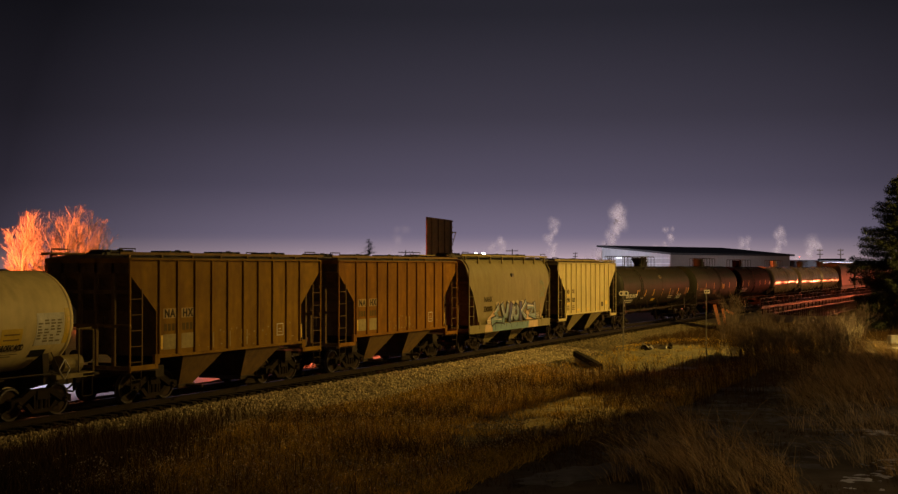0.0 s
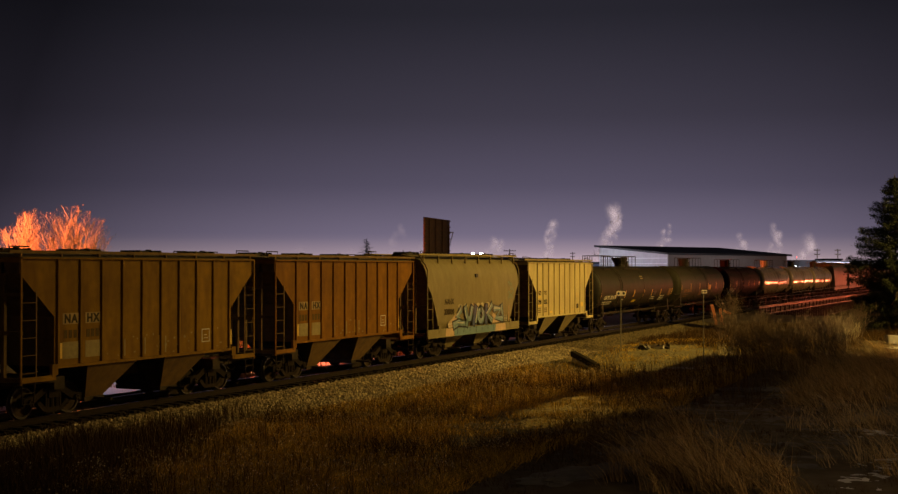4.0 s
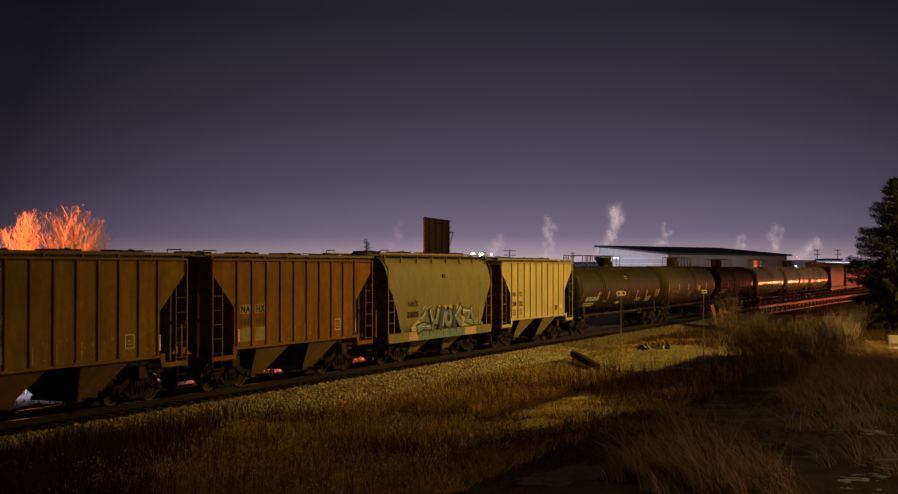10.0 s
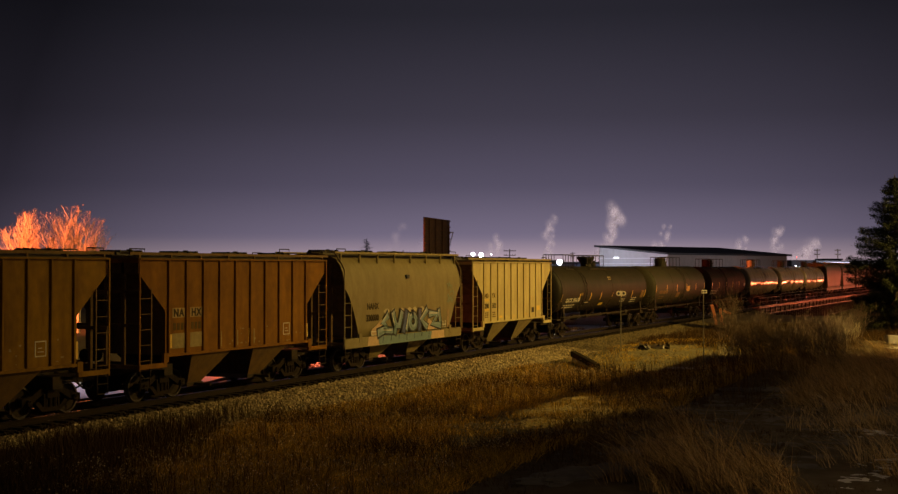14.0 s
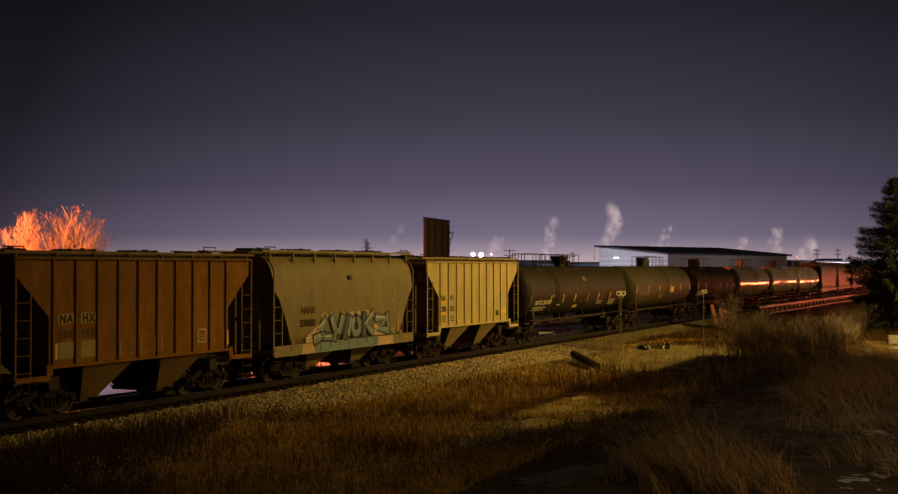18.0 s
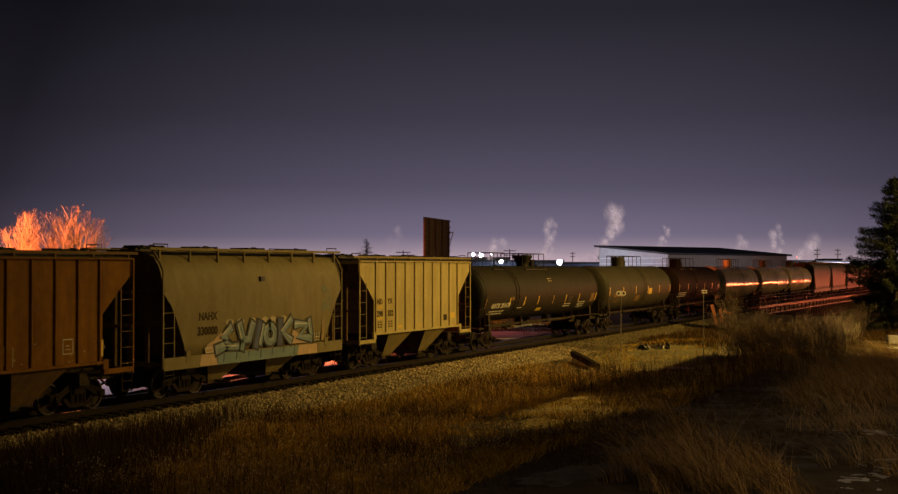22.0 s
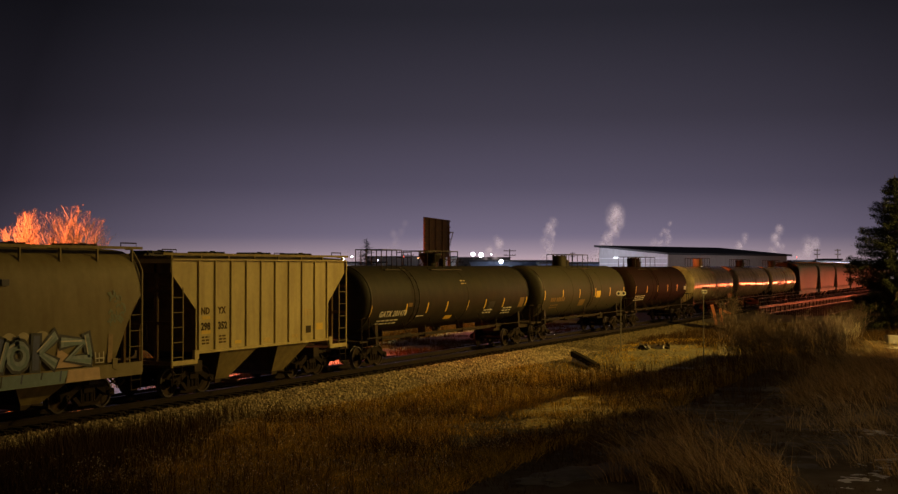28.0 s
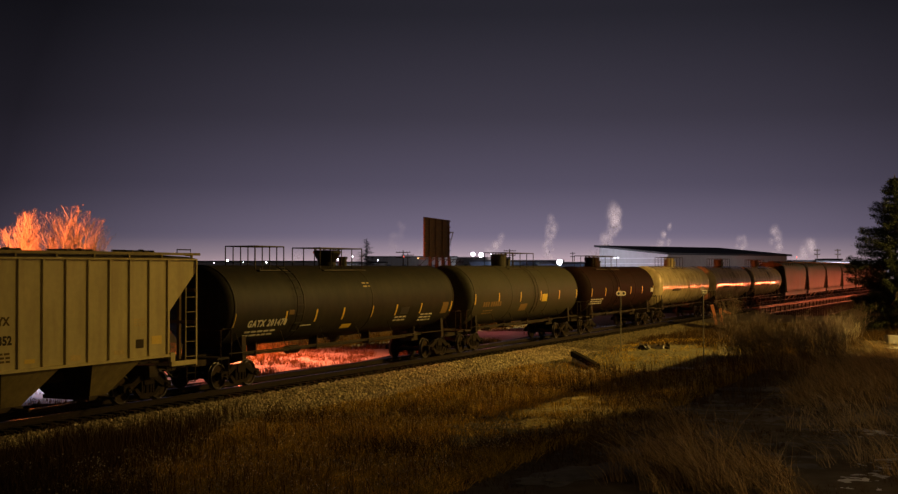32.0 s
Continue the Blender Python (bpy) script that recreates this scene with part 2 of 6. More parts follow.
M_LAMPWALL = mat("wall_lamp_glow", (0.9, 0.9, 0.9), 0.5, emit=(0.9, 0.92, 1.0, 2.5))
M_LAMPO = mat("orange_lamp_glow", (0.9, 0.6, 0.3), 0.5, emit=(1.0, 0.5, 0.2, 6.0))
M_LAMPR = mat("red_lamp_glow", (0.9, 0.1, 0.1), 0.5, emit=(1.0, 0.12, 0.08, 6.0))
# haze of the distance is mixed into these paler blue-grey needles
M_FARTREE = mat("hazed_conifer_needles", (0.10, 0.12, 0.13), 0.8, 0, 0.3, 2, island=0.4)

# ground: dry earth, thin grass and snow patches on one sheet
M_GROUND = mat("dry_field_earth", (0.085, 0.058, 0.022), 0.9, 0, 0.4, 1.8, (0.16, 0.13, 0.085), 0.5, 1.0, 0.5, 12)


def steam_mat(name, colour, glow, alpha):
    m = bpy.data.materials.new(name)
    m.use_nodes = True
    nt = m.node_tree
    nt.nodes.clear()
    out = nt.nodes.new("ShaderNodeOutputMaterial")
    tr = nt.nodes.new("ShaderNodeBsdfTransparent")
    df = nt.nodes.new("ShaderNodeBsdfDiffuse")
    df.inputs[0].default_value = (0.8, 0.8, 0.8, 1)
    # the steam's floodlit look comes from its own emission
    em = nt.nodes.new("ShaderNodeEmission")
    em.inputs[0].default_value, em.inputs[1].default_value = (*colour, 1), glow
    ad = nt.nodes.new("ShaderNodeAddShader")
    mx = nt.nodes.new("ShaderNodeMixShader")
    tc = nt.nodes.new("ShaderNodeTexCoord")
    ns = nt.nodes.new("ShaderNodeTexNoise")
    ns.inputs["Scale"].default_value, ns.inputs["Detail"].default_value = 0.9, 6.0
    rg = nt.nodes.new("ShaderNodeMapRange")
    rg.inputs[1].default_value, rg.inputs[2].default_value = 0.36, 0.62
    rg.inputs[3].default_value, rg.inputs[4].default_value = 0.5, 1.0
    nt.links.new(tc.outputs["Object"], ns.inputs["Vector"])
    nt.links.new(ns.outputs["Fac"], rg.inputs[0])
    # each puff thins out from its core to its rim
    off = nt.nodes.new("ShaderNodeVectorMath")
    off.operation = "MULTIPLY_ADD"
    off.inputs[1].default_value, off.inputs[2].default_value = (2, 0, 2), (-1, 0, -1)
    nt.links.new(tc.outputs["Generated"], off.inputs[0])
    ln = nt.nodes.new("ShaderNodeVectorMath")
    ln.operation = "LENGTH"
    nt.links.new(off.outputs[0], ln.inputs[0])
    fade = nt.nodes.new("ShaderNodeMapRange")
    fade.interpolation_type = "SMOOTHSTEP"
    fade.inputs[1].default_value, fade.inputs[2].default_value = 0.0, 0.88
    fade.inputs[3].default_value, fade.inputs[4].default_value = alpha, 0.0
    nt.links.new(ln.outputs["Value"], fade.inputs[0])
    mulp = nt.nodes.new("ShaderNodeMath")
    mulp.operation = "MULTIPLY"
    nt.links.new(rg.outputs[0], mulp.inputs[0])
    nt.links.new(fade.outputs[0], mulp.inputs[1])
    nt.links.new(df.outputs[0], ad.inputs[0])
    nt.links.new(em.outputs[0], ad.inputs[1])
    nt.links.new(mulp.outputs[0], mx.inputs[0])
    nt.links.new(tr.outputs[0], mx.inputs[1])
    nt.links.new(ad.outputs[0], mx.inputs[2])
    nt.links.new(mx.outputs[0], out.inputs[0])
    return m


M_STEAM = steam_mat("self_lit_steam", (0.66, 0.50, 0.52), 0.8, 0.42)
M_STEAMTHIN = steam_mat("thin_self_lit_steam", (0.60, 0.45, 0.49), 0.70, 0.18)

# ---- mesh helpers ----


def part(name, bm, material, parent, label="", smooth=False):
    """Links a bmesh as one mesh object under a thing or a part."""
    me = bpy.data.meshes.new(name)
    bm.to_mesh(me)
    bm.free()
    if smooth:
        for p in me.polygons:
            p.use_smooth = True
    for m in (material if isinstance(material, (list, tuple)) else [material]):
        me.materials.append(m)
    ob = new(name, me)
    if parent is not None:
        ob.parent = parent
    if label:
        tagged(ob, label)
    return ob


def again(ob, parent, m=None):
    """Another object on the same mesh, under a parent."""
    o = ob.copy()
    scene.collection.objects.link(o)
    o.parent = parent
    if m is not None:
        o.matrix_basis = m
    return o


def thing(name, label, category, group="", at=None, kind=""):
    e = new(name)
    e.empty_display_size = 0.3
    tagged(e, label, category, group, kind)
    if at is not None:
        e.matrix_world = at
    return e


def raw(name, verts, faces, material, parent=None, label="", smooth=False):
    me = bpy.data.meshes.new(name)
    me.from_pydata(verts, [], faces)
    me.materials.append(material)
    if smooth:
        for p in me.polygons:
            p.use_smooth = True
    ob = new(name, me)
    if parent is not None:
        ob.parent = parent
    if label:
        tagged(ob, label)
    return ob


def box(bm, x0, x1, y0, y1, z0, z1, m=None, mi=0):
    c = [Vector((x, y, z)) for z in (z0, z1) for y in (y0, y1) for x in (x0, x1)]
    if m is not None:
        c = [m @ v for v in c]
    v = [bm.verts.new(p) for p in c]
    for f in ((0, 2, 3, 1), (4, 5, 7, 6), (0, 1, 5, 4), (2, 6, 7, 3), (0, 4, 6, 2), (1, 3, 7, 5)):
        face = bm.faces.new([v[i] for i in f])
        face.material_index = mi
    return v


def prism(bm, outline, a0, a1, axis="x", mi=0):
    """Extrudes an outline of 2D points from a0 to a1 along an axis; the points are (y, z), (x, z) or (x, y)."""
    def place(p, a):
        return {"x": (a, p[0], p[1]), "y": (p[0], a, p[1]), "z": (p[0], p[1], a)}[axis]
    lo = [bm.verts.new(place(p, a0)) for p in outline]
    hi = [bm.verts.new(place(p, a1)) for p in outline]
    n = len(outline)
    bm.faces.new(lo[::-1]).material_index = mi
    bm.faces.new(hi).material_index = mi
    for i in range(n):
        bm.faces.new([lo[i], lo[(i + 1) % n], hi[(i + 1) % n], hi[i]]).material_index = mi


def tube(bm, points, r, sides=6, taper=1.0, mi=0):
    """A round bar along points; taper: the last radius over the first."""
    pts = [Vector(p) for p in points]
    rings = []
    for i, p in enumerate(pts):
        d = (pts[min(i + 1, len(pts) - 1)] - pts[max(i - 1, 0)]).normalized()
        a = d.orthogonal().normalized()
        b = d.cross(a)
        q = r * (1 + (taper - 1) * i / max(1, len(pts) - 1))
        rings.append([bm.verts.new(p + (a * math.cos(2 * math.pi * k / sides) + b * math.sin(2 * math.pi * k / sides)) * q) for k in range(sides)])
    for u, w in zip(rings, rings[1:]):
        for k in range(sides):
            bm.faces.new([u[k], u[(k + 1) % sides], w[(k + 1) % sides], w[k]]).material_index = mi
    bm.faces.new(rings[0][::-1]).material_index = mi
    bm.faces.new(rings[-1]).material_index = mi


def lathe(bm, profile, axis="y", centre=(0, 0, 0), sides=32, mi=0):
    """Turns a profile of (along, radius) round an axis through centre."""
    c = Vector(centre)
    rings = []
    for a, r in profile:
        ring = []
        for k in range(sides):
            t = 2 * math.pi * k / sides
            p = {"y": (r * math.cos(t), a, r * math.sin(t)), "x": (a, r * math.cos(t), r * math.sin(t)), "z": (r * math.cos(t), r * math.sin(t), a)}[axis]
            ring.append(bm.verts.new(c + Vector(p)))
        rings.append(ring)
    for u, w in zip(rings, rings[1:]):
        for k in range(sides):
            bm.faces.new([u[k], u[(k + 1) % sides], w[(k + 1) % sides], w[k]]).material_index = mi
    bm.faces.new(rings[0][::-1]).material_index = mi
    bm.faces.new(rings[-1]).material_index = mi
    bmesh.ops.recalc_face_normals(bm, faces=bm.faces[:])


def B():
    return bmesh.new()


def letters(name, text, size, material, parent, m, spacing=1.0, label=""):
    """Flat lettering in the built-in font as a thin mesh."""
    cu = bpy.data.curves.new(name, "FONT")
    cu.body, cu.size, cu.extrude, cu.space_character = text, size, 0.003, spacing
    cu.offset = size * 0.04
    cu.resolution_u = 2
    tmp = bpy.data.objects.new("lettering", cu)
    scene.collection.objects.link(tmp)
    dg = bpy.context.evaluated_depsgraph_get()
    me = bpy.data.meshes.new_from_object(tmp.evaluated_get(dg))
    bpy.data.objects.remove(tmp)
    me.materials.clear()
    me.materials.append(material)
    ob = new(name, me)
    ob.parent = parent
    ob.matrix_basis = m
    if label:
        tagged(ob, label)
    return ob


def on_side(x, y, z):
    """A pose for lettering on the side that faces +x: reads along +y."""
    return Matrix(((0, 0, 1, x), (1, 0, 0, y), (0, 1, 0, z), (0, 0, 0, 1)))

# ---- ground ----


def ground_z(x, y):
    n = x
    z = -0.55
    w = noise.noise(Vector((x * 0.13, y * 0.13, 0.3))) * 0.16 + noise.noise(Vector((x * 0.5, y * 0.5, 7.7))) * 0.05
    a = abs(n)
    bed = -0.24
    if a < 2.0:
        z = bed
    elif a < 3.7:
        k = (a - 2.0) / 1.7
        z = bed + (-0.55 - bed) * k + w * k
    else:
        z = -0.55 + w * min(1, (a - 3.7) / 3 + 0.35)
    # the street that dips under the bridge
    k = max(0.0, min(1.0, (y - 70) / 9)) * max(0.0, min(1.0, (152 + 95 * max(0.0, min(1.0, (x - 6) / 6)) - y) / 9))
    k = k * k * (3 - 2 * k)
    return z * (1 - k) - 5.6 * k


def axis_steps(fine0, fine1, step, far):
    v = list(np.arange(fine0, fine1 + 1e-6, step))
    up, down, d = [], [], step
    p = fine1
    while p < far:
        d *= 1.35
        p += d
        up.append(p)
    p, d = fine0, step
    while p > -far:
        d *= 1.35
        p -= d
        down.append(p)
    return down[::-1] + v + up


gx, gy = sorted(axis_steps(-14, 28, 0.5, 2600) + [31.5, 36.5, 41.0, 46.0, 51.0, 57.0]), sorted(axis_steps(-44, 46, 0.6, 3200) + [52.3 + 4.1 * k for k in range(53)])
gv = [(x, y, ground_z(x, y)) for y in gy for x in gx]
nx = len(gx)
gf = [(j * nx + i, j * nx + i + 1, (j + 1) * nx + i + 1, (j + 1) * nx + i) for j in range(len(gy) - 1) for i in range(nx - 1)]
ground = raw("ground", gv, gf, M_GROUND, None, "rough trackside field of dry earth with thin snow", True)
tagged(ground, kind="structure", category="ground")

# snow field behind the track, a thin sheet on the ground
sv, sf = [], []
sx, sy = list(np.arange(-10.6, -3.4, 0.8)), list(np.arange(-45, 40, 1.2))
for y in sy:
    for x in sx:
        sv.append((x, y, ground_z(x, y) + 0.05 + 0.16 * abs(noise.noise(Vector((x * 0.6, y * 0.6, 3)))) - (0.12 if x > -3.9 else 0)))
m_ = len(sx)
sf = [(j * m_ + i, j * m_ + i + 1, (j + 1) * m_ + i + 1, (j + 1) * m_ + i) for j in range(len(sy) - 1) for i in range(m_ - 1)]
tagged(raw("snow", sv, sf, M_SNOW, None, "trampled old snow covering the yard behind the track", True), kind="structure", category="snow")

# bare sandy patches beside the track, slightly proud of the field
for px_, py_, a_, b_ in ((12.3, -16.4, 2.1, 5.9), (7.8, 8.5, 4.0, 11.5)):
    pv, pf = [(px_, py_, ground_z(px_, py_) + 0.03)], []
    for ring in range(1, 9):
        for k in range(48):
            t_ = 2 * math.pi * k / 48
            q_ = ring / 8 * (1 + 0.35 * noise.noise(Vector((math.cos(t_) * 1.7, math.sin(t_) * 1.7, px_))) + 0.30 * noise.noise(Vector((math.cos(t_) * 6, math.sin(t_) * 6, px_))))
            x_, y_ = px_ + a_ * q_ * math.cos(t_), py_ + b_ * q_ * math.sin(t_)
            pv.append((x_, y_, ground_z(x_, y_) + (0.03 if ring < 7 else -0.04) + 0.05 * noise.noise(Vector((x_ * 1.1, y_ * 1.1, 4.0)))))
    pf += [(0, 1 + k, 1 + (k + 1) % 48) for k in range(48)]
    for ring in range(7):
        o_ = 1 + ring * 48
        pf += [(o_ + k, o_ + 48 + k, o_ + 48 + (k + 1) % 48, o_ + (k + 1) % 48) for k in range(48)]
    tagged(raw("bare_patch", pv, pf, M_SAND if px_ > 10 else M_DUST, None, "bare patch of pale sandy gravel in the grass", True), kind="structure", category="ground")

# ---- track ----
track = thing("railway_track", "single railway track of worn steel rails on timber ties", "railway track", kind="structure")
RAIL = [(-0.075, -0.18), (0.075, -0.18), (0.07, -0.165), (0.012, -0.15), (0.012, -0.05), (0.036, -0.04), (0.036, -0.004), (0.028, 0.0),
        (-0.028, 0.0), (-0.036, -0.004), (-0.036, -0.04), (-0.012, -0.05), (-0.012, -0.15), (-0.07, -0.165)]
for side in (-0.755, 0.755):
    bm = B()
    prism(bm, [(p[0] + side, p[1]) for p in RAIL], -120, 420, "y")
    bm.faces.ensure_lookup_table()
    for f in bm.faces:
        if f.calc_center_median().z > -0.003:
            f.material_index = 1
    part("rail", bm, [M_RAILSIDE, M_RAIL], track, "steel rail with a polished head")
bm = B()
box(bm, -1.3, 1.3, -0.115, 0.115, -0.36, -0.165)
tie = part("tie", bm, M_TIE, track)
tie.location = (0, -40, 0)
for i in range(1, 150):
    o = again(tie, track)
    o.location = (random.uniform(-0.04, 0.04), -40 + i * 0.55, random.uniform(-0.012, 0.0))
    o.rotation_euler = (0, 0, random.uniform(-0.015, 0.015))
bm = B()
for i in range(110, 640):
    y = -40 + (i + 40) * 0.55
    if not 68 < y < 156:
        box(bm, -1.3, 1.3, y - 0.115, y + 0.115, -0.36, -0.165)
tagged(part("tie", bm, M_TIE, track, "row of timber ties further along"), kind="stuff")


def stones(name, count, area, r0, r1, label, material=None):
    """Loose crushed stones scattered on the ground, as one mesh."""
    v, f = [], []
    x0, x1, y0, y1 = area
    for _ in range(count):
        x, y = random.uniform(x0, x1), y0 + (y1 - y0) * random.random() ** 1.25
        if abs(abs(x) - 0.755) < 0.1 and r1 > 0.03:
            continue
        r = random.uniform(r0, r1)
        c = Vector((x, y, ground_z(x, y) + r * 0.35))
        q = Euler((random.uniform(0, 6), random.uniform(0, 6), random.uniform(0, 6))).to_matrix()
        k = len(v)
        for p in ((1, 0, 0), (-1, 0, 0), (0, 1, 0), (0, -1, 0), (0, 0, 0.8), (0, 0, -0.8)):
            w = q @ (Vector(p) * r * random.uniform(0.7, 1.15))
            v.append(c + w)
        f += [(k + a, k + b, k + d) for a, b, d in ((0, 2, 4), (2, 1, 4), (1, 3, 4), (3, 0, 4), (2, 0, 5), (1, 2, 5), (3, 1, 5), (0, 3, 5))]
    ob = raw(name, v, f, material or M_STONE, None, label)
    return tagged(ob, kind="stuff", category="ballast")


stones("ballast", 21000, (1.75, 4.3, -42, 10), 0.03, 0.075, "pale crushed stone ballast along the track's shoulder")
stones("ballast", 15000, (-3.0, 1.8, -42, 44), 0.03, 0.075, "dark oily stone ballast between the ties", M_STONEDARK)
stones("ballast", 7000, (1.75, 4.3, 6, 44), 0.03, 0.075, "dull earthy ballast along the far shoulder", M_DULLSTONE)
stones("gravel", 2600, (10.0, 14.4, -22.5, -10), 0.02, 0.06, "scattered gravel on the bare patch in the field")
stones("gravel", 3500, (3.5, 9.5, -6, 20), 0.02, 0.06, "scattered gravel on the bare patch beside the track", M_DUST)

# ---- the train ----
# Way that the train has rolled towards -y, in metres, by time.
ROLL = [(0.0, 0.0), (0.6, 0.0), (0.9, 0.12), (1.15, 1.7), (1.4, 2.95), (1.7, 3.14), (2.0, 3.27), (2.5, 3.48), (3.0, 3.72), (3.5, 3.96), (4.5, 4.53), (5.5, 5.18),
        (6.0, 5.48), (7.0, 6.03), (8.0, 6.61), (9.0, 7.28), (10.0, 7.95), (11.0, 8.71), (12.0, 9.59), (13.0, 10.55), (14.0, 11.59), (14.5, 12.13),
        (15.5, 13.3), (16.5, 14.58), (17.0, 15.24), (18.0, 16.58), (19.0, 18.01), (20.0, 19.48), (21.0, 21.06), (22.0, 22.72), (23.0, 24.48), (24.0, 26.34),
        (25.0, 28.31), (25.5, 29.32), (26.5, 31.4), (27.5, 33.54), (28.0, 34.62), (29.0, 36.87), (30.0, 39.24), (31.0, 41.69), (32.0, 44.2)]
R_T, R_P = [r[0] for r in ROLL], [r[1] for r in ROLL]
WHEEL_R = 0.44
rolling = []   # (car, y at the start)
turning = []   # wheelsets

# wheelset and truck, built once and copied
_made = {}


def wheelset(parent, y):
    if "wheelset" not in _made:
        bm = B()
        for sgn in (-1, 1):
            prof = [(0.68, 0.10), (0.69, WHEEL_R + 0.028), (0.715, WHEEL_R + 0.028), (0.725, WHEEL_R), (0.82, WHEEL_R - 0.004), (0.822, WHEEL_R - 0.06),
                    (0.775, WHEEL_R - 0.075), (0.765, 0.16), (0.83, 0.13), (0.84, 0.08)]
            lathe(bm, [(sgn * a, r) for a, r in prof], "x", sides=28)
        lathe(bm, [(-1.1, 0.07), (1.1, 0.07)], "x", sides=10)
        bm.faces.ensure_lookup_table()
        for f in bm.faces:
            c = f.calc_center_median()
            if 0.72 < abs(c.x) < 0.823 and math.hypot(c.y, c.z) > WHEEL_R - 0.05:
                f.material_index = 1
        for sgn in (-1, 1):     # bearing cap with bolts, shows the turning
            lathe(bm, [(sgn * 1.1, 0.10), (sgn * 1.16, 0.09)], "x", sides=8)
            for k in range(3):
                a = 2 * math.pi * k / 3
                box(bm, *sorted((sgn * 1.16, sgn * 1.19)), 0.05 * math.cos(a) - 0.02, 0.05 * math.cos(a) + 0.02, 0.05 * math.sin(a) - 0.02, 0.05 * math.sin(a) + 0.02)
        w = part("wheelset", bm, [M_WHEEL, M_TREAD], parent, "wheelset with worn bright treads")
        _made["wheelset"] = w
    else:
        w = again(_made["wheelset"], parent)
    w.location = (0, y, WHEEL_R)
    turning.append((w, y))
    return w


def truck(parent, y):
    """A three-piece freight truck: side frames, bolster, springs, and two wheelsets."""
    if "truck" not in _made:
        bm = B()
        for sgn in (-1, 1):
            xa, xb = sorted((sgn * 0.93, sgn * 1.09))
            prism(bm, [(-1.12, 0.36), (-1.12, 0.56), (-0.75, 0.62), (-0.42, 0.80), (0.42, 0.80), (0.75, 0.62), (1.12, 0.56), (1.12, 0.36), (0.74, 0.42), (0.30, 0.66), (-0.30, 0.66), (-0.74, 0.42)], xa, xb, "x")
            prism(bm, [(-0.62, 0.40), (-0.36, 0.16), (0.36, 0.16), (0.62, 0.40), (0.50, 0.46), (0.30, 0.27), (-0.30, 0.27), (-0.50, 0.46)], xa, xb, "x")
            for yy in (-0.30, 0.24):
                box(bm, xa, xb, yy, yy + 0.06, 0.24, 0.68)
            for yy in (-0.18, 0.0, 0.18):
                lathe(bm, [(0.27, 0.075), (0.52, 0.075)], "z", ((xa + xb) / 2, yy, 0), 8)
        box(bm, -1.12, 1.12, -0.2, 0.2, 0.52, 0.76)
        for yy in (-0.55, 0.55):
            box(bm, -0.85, 0.85, yy - 0.06, yy + 0.06, 0.30, 0.44)
        t = part("truck", bm, M_FRAME, parent, "rusty cast steel freight truck")
        _made["truck"] = t
    else:
        t = again(_made["truck"], parent)
    t.location = (0, y, 0)
    for d in (-0.89, 0.89):
        wheelset(t, d)
    return t


def coupler(parent, y, sgn):
    if "coupler" not in _made:
        bm = B()
        box(bm, -0.09, 0.09, -0.75, 0.0, 0.78, 0.96)
        box(bm, -0.17, 0.17, -0.02, 0.30, 0.72, 1.02)
        box(bm, 0.03, 0.19, 0.20, 0.42, 0.74, 1.0)
        tube(bm, [(0.2, -0.2, 0.8), (0.26, 0.1, 0.55), (0.22, 0.4, 0.5), (0.2, 0.6, 0.62)], 0.03, 5)
        c = part("coupler", bm, M_UNDER, parent)
        _made["coupler"] = c
    else:
        c = again(_made["coupler"], parent)
    c.matrix_basis = pose(0, y, 0, 0, 0, 0 if sgn > 0 else 180)
    return c


def panel_mark(parent, x, y, z, w, h, material, name="marking", label=""):
    bm = B()
    box(bm, x, x + 0.004, y, y + w, z, z + h)
    return part(name, bm, material, parent, label)


def bars(parent, x, y, z, w, h, lines, material, name="stencil"):
    """Unreadable stencilled lines as plain bars."""
    for i in range(lines):
        zz = z + h - (i + 1) * h / lines
        yy = y
        while yy < y + w - 0.03:
            q = min(random.uniform(0.12, 0.3), y + w - yy)
            panel_mark(parent, x, yy, zz, q, h / lines * 0.55, material, name)
            yy += q + 0.05


def car(name, label, s, pitch, category="freight car", group="cars of the freight train"):
    e = thing(name, label, category, group)
    e.location = (0, s, 0)
    rolling.append((e, s))
    for sgn in (-1, 1):
        coupler(e, sgn * (pitch / 2 - 0.36), sgn)
    return e


def grab(bm, pts, r=0.018):
    tube(bm, pts, r, 5)


